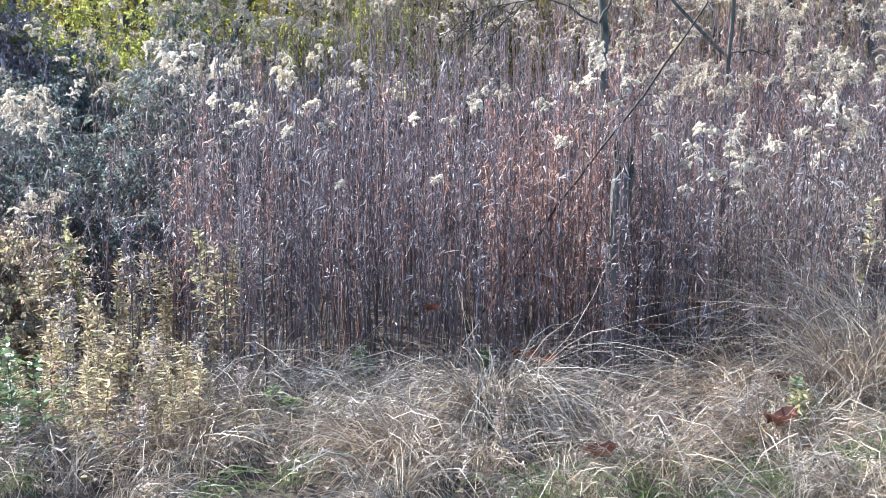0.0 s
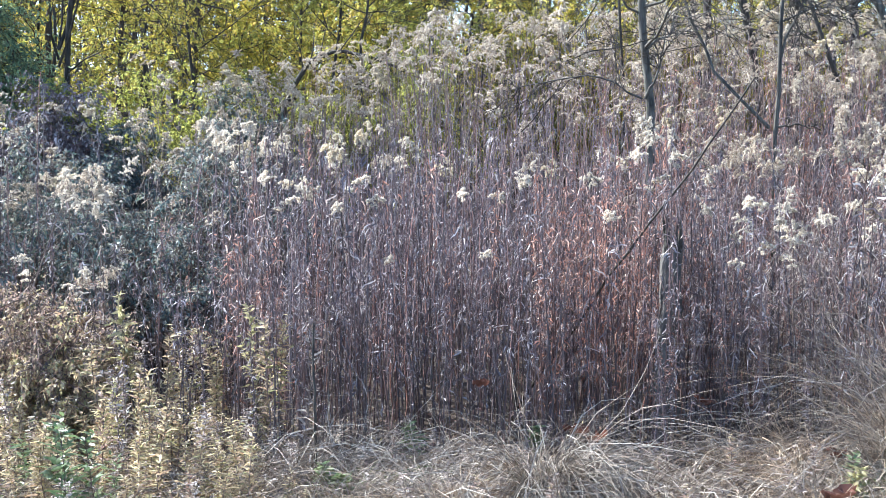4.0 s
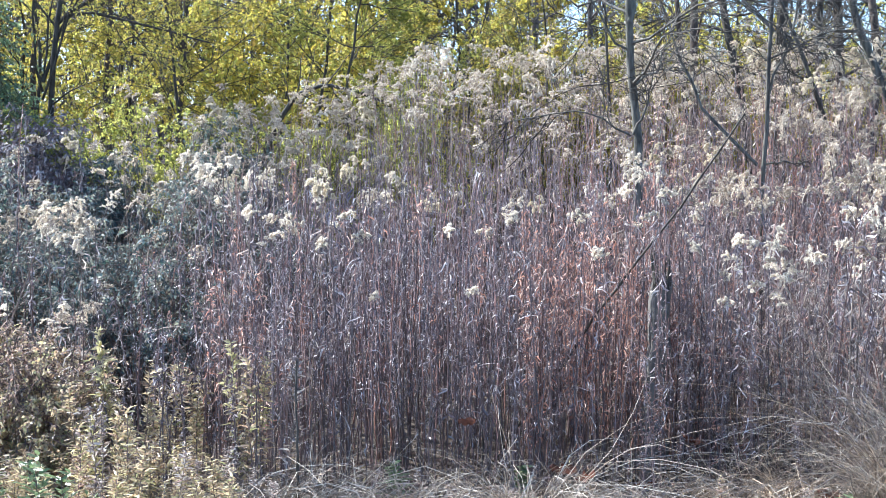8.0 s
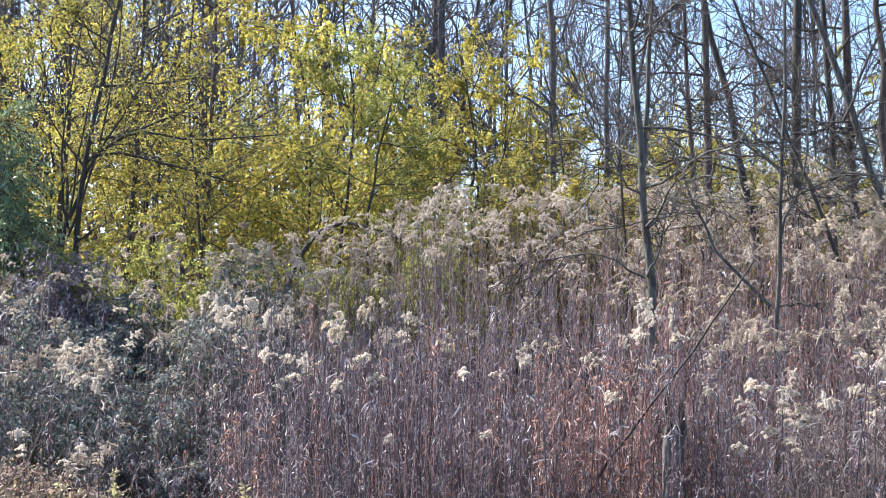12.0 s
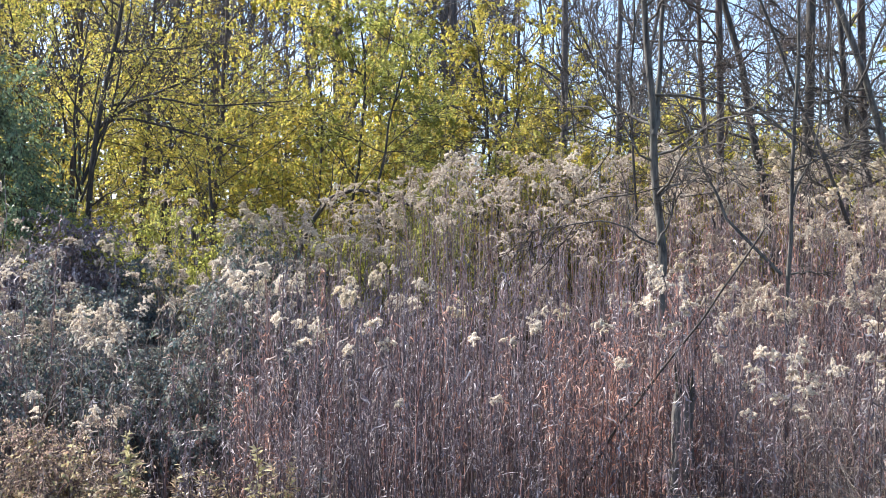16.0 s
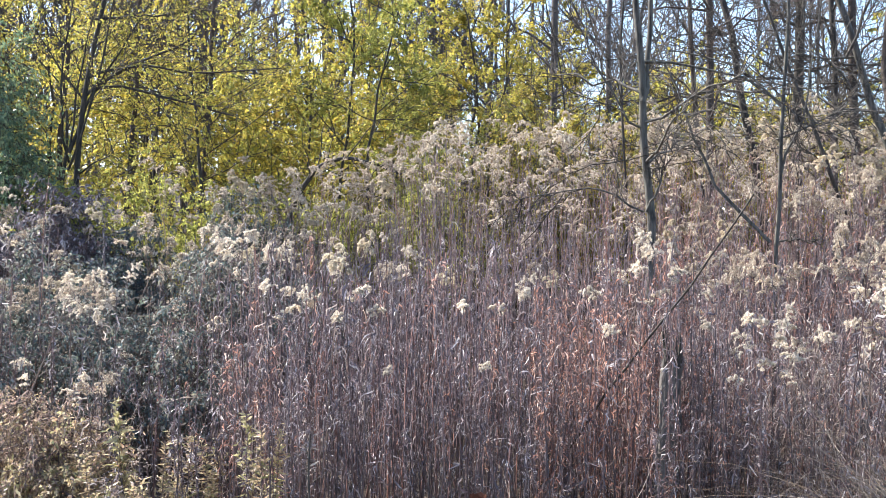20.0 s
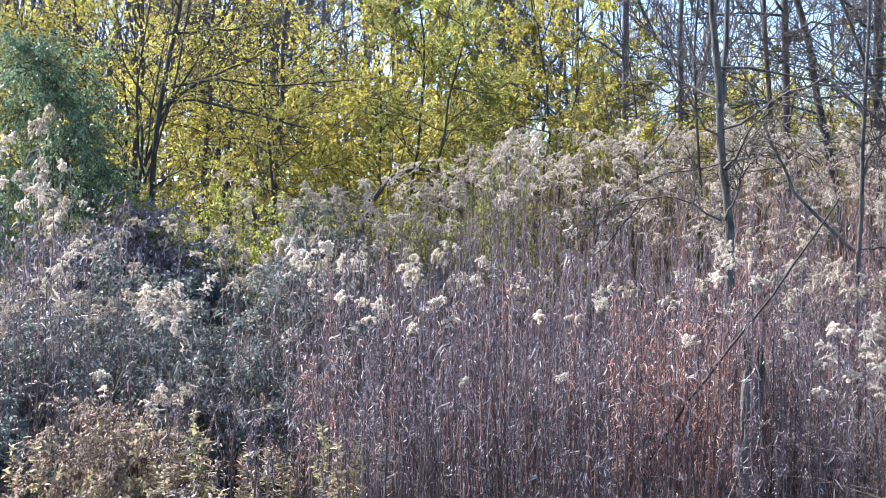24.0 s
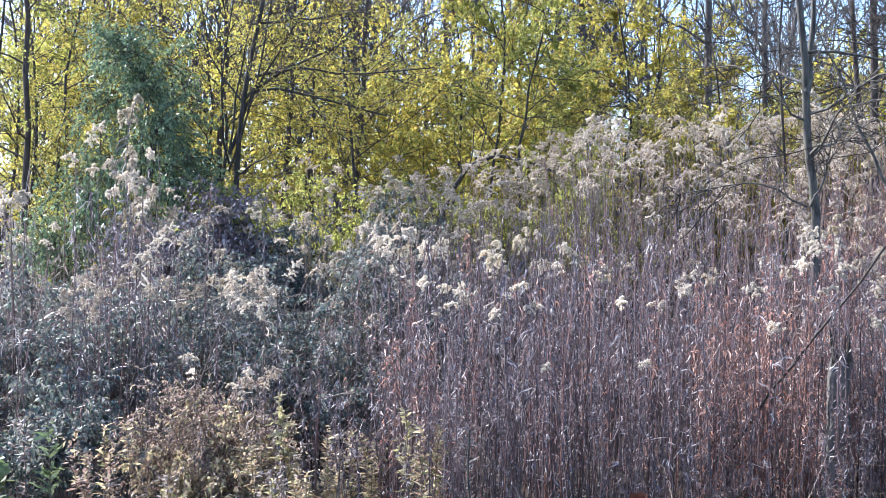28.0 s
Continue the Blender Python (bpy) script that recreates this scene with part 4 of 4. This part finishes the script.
# ---- foreground weeds ----
def weed(seed, h, leaf_m, stem_m, n, ll, lw, label, name="leafy_weed", droop=-0.25):
    """An upright spire: narrow leaves up one stem, longest half-way, and a few short shoots towards the top."""
    rng = np.random.RandomState(seed)
    ob = thing(name, label, "weed", "yellowing weeds")
    s = np.linspace(0, 1, 7)[:, None]
    st = (Z3 * h * s + rng.normal(0, 0.07, 3) * [1, 1, 0] * h * s ** 1.5 + np.cumsum(rng.normal(0, 0.004, (7, 3)), 0))[None]
    part("stem", tubes(st, 0.004, 0.0015, 4), stem_m, ob)
    sh, _ = children(rng, st, 4, 0.45, 0.9, h * 0.16, 34, 0.3, 5)
    for q in sh:
        part("side_shoot", tubes(q[None], 0.0018, 0.001, 3), stem_m, ob)
    t = np.linspace(0, 1, 6)
    lf = []
    for a, b in zip(t[:-1], t[1:]):
        k = max(3, int(n * 0.17 * (0.45 + b)))
        size = ll * (0.75 + 0.75 * np.sin(np.pi * (0.2 + 0.75 * b)))
        q, _ = children(rng, st, k, 0.08 + 0.92 * a, 0.08 + 0.92 * b, size, 62, droop * (1.6 - b), 5, 0, 0.22)
        lf.append(q)
    lf.append(children(rng, sh, n // 9, 0.1, 1.0, ll * 0.8, 58, droop, 5, 0.2, 0.22)[0])
    lf = np.concatenate(lf)
    fine("foliage", ribbons(rng, lf, lw * rng.uniform(0.8, 1.5, len(lf)), (0.3, 0.95, 1.0, 0.65, 0.06), 0.4), leaf_m, ob)
    return ob


WD = [weed(400, 0.7, M_YWEED, M_STEM_PALE, 100, 0.056, 0.0085, "pale yellow leafy weed in the dry grass"),
      weed(401, 0.7, M_YWEED, M_STEM, 100, 0.052, 0.0082, "yellowing weed with narrow leaves"),
      weed(402, 0.7, M_BROWNLEAF, M_STEM, 90, 0.045, 0.009, "russet weed with withered leaves"),
      weed(403, 0.7, M_GWEED, M_STEM_PALE, 50, 0.085, 0.016, "still green leafy weed in the dry grass"),
      weed(404, 0.7, M_TAN, M_STEM_PALE, 100, 0.042, 0.008, "faded tan weed with dry leaves"),
      weed(405, 0.5, M_GWEED, M_STEM_PALE, 60, 0.10, 0.030, "low bushy green plant in the dry grass"),
      weed(406, 0.7, M_YBRIGHT, M_STEM_PALE, 95, 0.05, 0.0095, "bright yellow leafy weed among the dry stalks"),
      weed(407, 0.6, M_YBRIGHT, M_STEM_PALE, 46, 0.10, 0.022, "broad-leaved weed turned clear yellow")]
wr = np.random.RandomState(410)


def put_weed(k, x, y, h):
    s = h / 0.7
    return copy_thing(WD[k], Matrix.Translation((x, y, float(rise(x, y)))) @ Matrix.Rotation(wr.uniform(0, 6.28), 4, "Z") @ Matrix.Diagonal((s ** 0.5, s ** 0.5, s, 1)))


for i in range(66):
    cy = wr.uniform(4.7, 6.35)
    cx = (-0.5 + 0.315 * wr.uniform(0, 1)) * cy
    if cx < -0.4 * cy and wr.rand() < 0.65:
        continue
    kind, tall = int(wr.choice([0, 1, 2, 3, 4], p=[0.34, 0.28, 0.20, 0.03, 0.15])), wr.uniform(0.28, 0.86) * (0.6 + 0.4 * (cy - 4.5) / 2)
    for j in range(wr.randint(3, 6)):
        put_weed(kind if wr.rand() < 0.8 else 1, cx + wr.normal(0, 0.085), min(cy + wr.normal(0, 0.11), 6.45), tall * wr.uniform(0.6, 1.08))
for k, x, y, h in ((5, -0.71, 5.3, 0.24), (5, -0.66, 5.27, 0.2), (5, -0.75, 5.33, 0.2), (7, 1.50, 4.97, 0.30), (6, 1.47, 4.95, 0.24), (3, 1.55, 5.0, 0.30), (7, -1.93, 5.7, 0.36), (7, -1.88, 5.72, 0.3), (6, -1.14, 5.95, 0.84), (0, -1.05, 5.98, 0.7), (6, -1.09, 6.0, 0.62),
                   (6, -1.76, 5.95, 0.92), (6, -1.78, 5.5, 0.56), (6, -1.7, 5.45, 0.45), (5, -0.36, 6.0, 0.3), (5, 0.22, 6.05, 0.3), (1, 2.2, 6.25, 0.95), (4, 2.1, 6.2, 0.9),
                   (3, -2.05, 5.2, 0.35), (3, -1.6, 5.0, 0.3), (6, -1.35, 4.75, 0.22), (3, -2.45, 5.5, 0.4)):
    put_weed(k, x, y, h)
for i in range(26):
    y = wr.uniform(4.5, 5.2)
    put_weed(int(wr.choice([1, 2, 2, 4])), wr.uniform(-0.38, -0.17) * y, y, wr.uniform(0.14, 0.34))
for i in range(46):
    y = wr.uniform(4.5, 6.2)
    put_weed(int(wr.choice([2, 4])), wr.uniform(-0.2, 0.44) * y, y, wr.uniform(0.1, 0.36))
for i, ob in enumerate(WD):
    ob.location = (-2.6 - 0.15 * i, 5.9, float(rise(-2.6, 5.9)))


# ---- dry grass ----
def blades(rng, x, y, L, out, w=0.004, K=5, fall=0.75):
    """Arching blades from (x, y) of length L; out: level direction of each."""
    n = len(x)
    s = np.linspace(0, 1, K)[None, :, None]
    L3 = np.asarray(L)[:, None, None]
    a = rng.uniform(0.45, 1.0, n)[:, None, None]
    p = on_ground(x, y)[:, None] + out[:, None] * L3 * a * s ** 1.4 + Z3 * L3 * (1.15 * s - (fall + 0.35 * a) * s ** 2.3)
    p = p + (rng.normal(0, 0.16, (n, 1, 3)) * s ** 2 + rng.normal(0, 0.10, (n, 1, 3)) * np.sin(np.pi * 1.5 * s) * s + np.cumsum(rng.normal(0, 0.007, (n, K, 3)), 1)) * L3
    p[..., 2] = np.maximum(p[..., 2], rise(p[..., 0], p[..., 1]) + 0.004)
    return ribbons(rng, p, w, np.interp(np.linspace(0, 4, K), range(5), (0.8, 1, 0.9, 0.6, 0.2)))


def flat_dirs(rng, n):
    a = rng.uniform(0, 2 * np.pi, n)
    return np.stack([np.cos(a), np.sin(a), 0 * a], -1)


qr = np.random.RandomState(500)
for nm, clumps, per, m, lab, lo, hi, w in (("dry_grass", 70, 105, M_GRASS, "bleached dry grass matted over the ground", 0.18, 0.52, 0.0031),
                                           ("tan_grass", 60, 95, M_GRASS_T, "tan dry grass matted over the ground", 0.14, 0.42, 0.0031),
                                           ("green_grass", 46, 34, M_GRASS_G, "green grass blades among the straw", 0.12, 0.34, 0.0045)):
    n = clumps * per
    cy = np.repeat(4.2 + 1.75 * qr.uniform(0, 1, clumps) ** 1.3, per)
    cx = np.repeat(qr.uniform(-0.62, 0.45, clumps), per) * cy
    way = np.repeat(qr.uniform(0, 2 * np.pi, clumps), per) + qr.normal(0, 1.3, n)
    spot = qr.normal(0, 0.04, (n, 2))
    x, y = cx + spot[:, 0], np.minimum(cy + spot[:, 1], 6.2)
    out = np.stack([np.cos(way), np.sin(way), 0 * way], -1)
    stuff(nm, blades(qr, x, y, qr.uniform(lo, hi, n) * np.interp(y, [5.3, 6.0], [1, 0.55]) * np.repeat(qr.uniform(0.45, 1.3, clumps), per), out, w * qr.uniform(0.45, 1.5, n), 6), m, lab, "grass")
n = 420
y = qr.uniform(4.3, 6.4, n)
stuff("grass_stems", blades(qr, qr.uniform(-0.3, 0.45, n) * y, y, qr.uniform(0.4, 0.85, n), flat_dirs(qr, n) * 0.85, 0.0030 * qr.uniform(0.7, 1.4, n), 6, 0.62), M_GRASS,
      "long arching straw stems above the grass", "grass")
n = 3000
y = qr.uniform(4.4, 6.9, n)
x = qr.uniform(-0.42, 0.45, n) * y
lp = on_ground(x, y)[:, None] + Z3 * qr.uniform(0.01, 0.12, (n, 1, 1)) + flat_dirs(qr, n)[:, None] * np.linspace(-0.5, 0.5, 3)[None, :, None] * qr.uniform(0.015, 0.045, (n, 1, 1)) + qr.normal(0, 0.006, (n, 3, 3))
lq = on_ground(x, y)[:, None] + Z3 * qr.uniform(0.02, 0.20, (n, 1, 1)) + flat_dirs(qr, n)[:, None] * np.linspace(-0.5, 0.5, 3)[None, :, None] * qr.uniform(0.02, 0.05, (n, 1, 1)) + qr.normal(0, 0.009, (n, 3, 3))
stuff("withered_leaves", ribbons(qr, lq, qr.uniform(0.004, 0.011, n), (0.4, 1, 0.2)), M_TAN, "withered tan leaf scraps tangled in the straw", "leaves")
stuff("dead_leaves", kites(qr, lp, qr.uniform(0.008, 0.024, n), 0.3, 0.8), M_BROWNLEAF, "crumpled brown dead leaves caught in the grass", "leaves")


def tussock(seed, x, y, r, L, n, m, label, comb=(0, 0), w=0.0031, sag=0.0):
    """A clump of long blades that spring up and fall over, combed a little to one side."""
    rng = np.random.RandomState(seed)
    z = float(rise(x, y))
    ob = thing("grass_tussock", label, "grass", "grass tussocks", (x, y, z))
    lean = np.array([comb[0], comb[1], 0.0])
    for name, share, size, fall in (("inner_blade_mass", 0.45, 1.0, 0.7), ("outer_blade_mass", 0.4, 0.8, 0.85), ("flower_stem_mass", 0.15, 1.25, 0.55)):
        k = int(n * share)
        a = flat_dirs(rng, k)
        q = np.sqrt(rng.uniform(0, 1, k)) * r
        V, Q = blades(rng, x + a[:, 0] * q, y + a[:, 1] * q, L * size * rng.uniform(0.5, 1.1, k), unit(a + lean + rng.normal(0, 0.7, (k, 3)) * [1, 1, 0]), w * rng.uniform(0.5, 1.4, k), 7, fall + sag)
        fine(name, (V - np.array([x, y, z]), Q), m, ob)
    return ob


for i, (x, y, r, L, n, m, comb) in enumerate((
        (0.25, 5.25, 0.13, 0.82, 950, M_GRASS, (0.1, -0.9)), (-0.2, 4.75, 0.15, 0.5, 620, M_GRASS_T, (-1.0, -0.4)), (-1.0, 4.75, 0.18, 0.45, 500, M_GRASS_T, (0.7, -0.6)), (1.46, 4.95, 0.2, 0.34, 420, M_GRASS_T, (0, 0)),
        (0.75, 5.3, 0.2, 0.45, 260, M_GRASS, (0.6, -0.3)), (1.28, 5.85, 0.2, 0.5, 520, M_GRASS_T, (-0.3, -0.6)), (1.6, 5.85, 0.22, 0.52, 560, M_GRASS_T, (-0.2, -0.6)),
        (1.88, 5.5, 0.14, 0.9, 420, M_GRASS, (0.3, -0.3)), (2.06, 5.5, 0.18, 1.1, 600, M_GRASS_T, (0.2, -0.3)), (2.26, 5.7, 0.18, 1.3, 600, M_GRASS, (0.0, -0.2)), (1.5, 5.0, 0.25, 0.42, 280, M_GRASS_T, (0.5, -0.4)),
        (-0.75, 5.8, 0.15, 0.45, 200, M_GRASS, (0.3, -0.4)), (-0.3, 5.75, 0.15, 0.4, 180, M_GRASS, (-0.5, -0.4)), (0.7, 5.9, 0.15, 0.4, 180, M_GRASS, (0.5, -0.4)), (1.4, 5.75, 0.2, 0.38, 260, M_GRASS_T, (-0.5, -0.5)),
        (1.9, 5.3, 0.2, 0.45, 300, M_GRASS, (-0.5, -0.5)), (-1.5, 4.9, 0.2, 0.4, 240, M_GRASS, (0.5, -0.5)), (-2.1, 5.0, 0.2, 0.4, 240, M_GRASS_T, (0.4, 0)), (-0.95, 5.55, 0.12, 0.55, 260, M_GRASS, (0.3, -0.6)), (-0.55, 5.0, 0.12, 0.5, 260, M_GRASS, (0.8, -0.6)))):
    tussock(520 + i, x, y, r, L, n, m, "arching tussock of bleached dry grass" if m is M_GRASS else "flattened tussock of tan dry grass", comb, sag=-0.22 if L >= 0.9 else 0.0)


# ---- fallen leaves, dead stems, stump ----
def curled_leaf(seed, x, y, z, size, label):
    rng = np.random.RandomState(seed)
    U, W = np.meshgrid(np.linspace(-1, 1, 9), np.linspace(-1, 1, 7))
    half = np.sqrt(np.clip(1 - U ** 2, 0, 1)) * (0.62 + 0.22 * np.sin(11 * U + seed)) + 0.02
    V = np.stack([U * size * 0.5, W * half * size * 0.5, size * (0.16 * W ** 2 + 0.12 * U ** 2 + 0.06 * np.sin(7 * U + 3 * W)) + rng.normal(0, 0.005, U.shape)], -1).reshape(-1, 3)
    k = np.arange(63).reshape(7, 9)
    Q = np.stack([k[:-1, :-1], k[:-1, 1:], k[1:, 1:], k[1:, :-1]], -1).reshape(-1, 4)
    ob = part("fallen_leaf", (V, Q), M_LITTER, None, "", True)
    tagged(ob, label, "leaf", "fallen leaves")
    ob.matrix_world = pose(x, y, z, rng.uniform(-50, -10), rng.uniform(-20, 20), rng.uniform(-60, 60))
    return ob


for i, (x, y, up, sz) in enumerate(((0.42, 5.72, 0.26, 0.15), (0.54, 5.78, 0.22, 0.11), (1.40, 4.78, 0.17, 0.17), (0.63, 4.52, 0.13, 0.13), (0.51, 5.6, 0.14, 0.14),
                                    (-0.03, 5.86, 0.45, 0.10), (1.8, 5.2, 0.12, 0.11), (-1.9, 5.2, 0.2, 0.09), (1.62, 5.6, 0.16, 0.1), (1.1, 6.2, 0.3, 0.1), (0.85, 6.02, 0.12, 0.11))):
    curled_leaf(600 + i, x, y, float(rise(x, y)) + up, sz, "large rust-brown curled fallen leaf caught in dry grass")


def dead_stem(name, label, p0, p1, r, mat, seed, shoots=10):
    rng = np.random.RandomState(seed)
    s = np.linspace(0, 1, 14)[:, None]
    a, b = np.array(p0), np.array(p1)
    st = ((b - a) * s + np.cumsum(rng.normal(0, 0.006, (14, 3)), 0))[None]
    ob = thing(name, label, "stem", "", p0)
    part("stem", tubes(st, r, r * 0.5, 6), mat, ob, "", True)
    sh, _ = children(rng, st, shoots, 0.2, 1, 0.1, 50, 0, 4, 0, 0.2)
    fine("side_shoot", tubes(sh, 0.002, 0.001, 3), mat, ob)
    return ob


dead_stem("dead_stem", "long dark dead stem leaning over the stalks", (0.12, 6.95, 0.0), (1.36, 6.1, 1.97), 0.009, M_BARK_D, 620, 16)
dead_stem("dead_stem", "dark upright dead stem at the stand's edge", (-0.80, 5.5, 0.0), (-0.795, 5.52, 0.77), 0.009, M_BARK_D, 621, 4)
dead_stem("dead_stem", "pale leaning plume stem over the tangled shrub", (-2.8, 6.45, 0.0), (-2.2, 6.38, 1.42), 0.007, M_STEM_PALE, 622, 40)


def bough():
    rng = np.random.RandomState(640)
    c = np.array([(-2.6, 12.6, 0.6), (-2.1, 12.6, 1.9), (-1.88, 12.6, 2.4), (-1.68, 12.6, 2.54), (-1.3, 12.6, 2.57), (-0.9, 12.6, 2.42)])
    k = np.linspace(0, 5, 16)
    q = np.stack([np.interp(k, np.arange(6), c[:, a]) for a in range(3)], -1)
    q[1:-1] = (q[:-2] + 2 * q[1:-1] + q[2:]) / 4
    q = (q + rng.normal(0, 0.01, q.shape))[None]
    ob = thing("bent_bough", "dark bent bough arching before the yellow trees", "branch", "", tuple(c[0]))
    part("stem", tubes(q - c[0], 0.034, 0.014, 7), M_BARK_D, ob, "", True)
    b, L = children(rng, q - c[0], 9, 0.35, 1, 0.5, 50, 0.1, 5, 0, 0.2)
    for p in b:
        part("branch", tubes(p[None], 0.008, 0.003, 4), M_BARK_D, ob)
    return ob


bough()
put_goldenrod(3, -2.42, 7.0, 1.42, 0.5)
put_goldenrod(1, -2.2, 7.1, 1.32, 2.5)
for x, y, z, k in ((1.75, 6.0, 1.58, 6), (1.92, 6.1, 1.62, 6), (1.62, 6.35, 1.56, 6), (1.86, 6.05, 1.30, 6), (1.52, 6.6, 1.50, 6), (2.05, 6.5, 1.70, 6), (1.30, 7.0, 1.55, 6), (1.1, 7.4, 1.62, 3), (-1.97, 6.1, 0.97, 2), (-2.12, 6.12, 0.95, 6), (-2.36, 6.2, 1.02, 2), (-2.2, 6.35, 1.40, 6), (-2.05, 6.4, 1.3, 3)):
    put_goldenrod(k, x, y, z, prng.uniform(0, 6.28))


def stump(x, y, h, r):
    rng = np.random.RandomState(630)
    z = float(rise(x, y))
    ob = thing("broken_stump", "broken weathered grey stump with a dark top among the stalks", "stump", "", (x, y, z))
    s = np.linspace(0, 1, 14)[:, None]
    core = (Z3 * h * s + rng.normal(0, 0.006, (14, 3)) + np.array([-0.05, 0, 0]) * (1 - s))[None]
    V, Q = tubes(core, r * 1.35, r * 0.9, 14)
    ring = np.arange(len(V)) % 14
    side = V - np.repeat(core[0], 14, 0)
    V = V + side * (0.16 * np.sin(ring * 2.7 + 1) + rng.normal(0, 0.05, len(V)))[:, None]
    part("trunk", (V, Q), M_WOOD, ob, "", True)
    tip = core[0, -1]
    a = np.arange(16) * 2 * np.pi / 16
    foot = tip + np.stack([np.cos(a) * r * 0.72, np.sin(a) * r * 0.72, 0 * a - 0.05], -1)
    sp = foot[:, None] + np.cumsum(rng.normal(0, 0.006, (16, 4, 3)) + Z3 * rng.uniform(0.015, 0.055, (16, 1, 1)), 1)
    for q in sp:
        part("splinter", tubes(q[None], 0.014, 0.003, 5), M_BARK_D, ob, "dark splintered top")
    return ob


stump(0.985, 6.42, 1.09, 0.052)
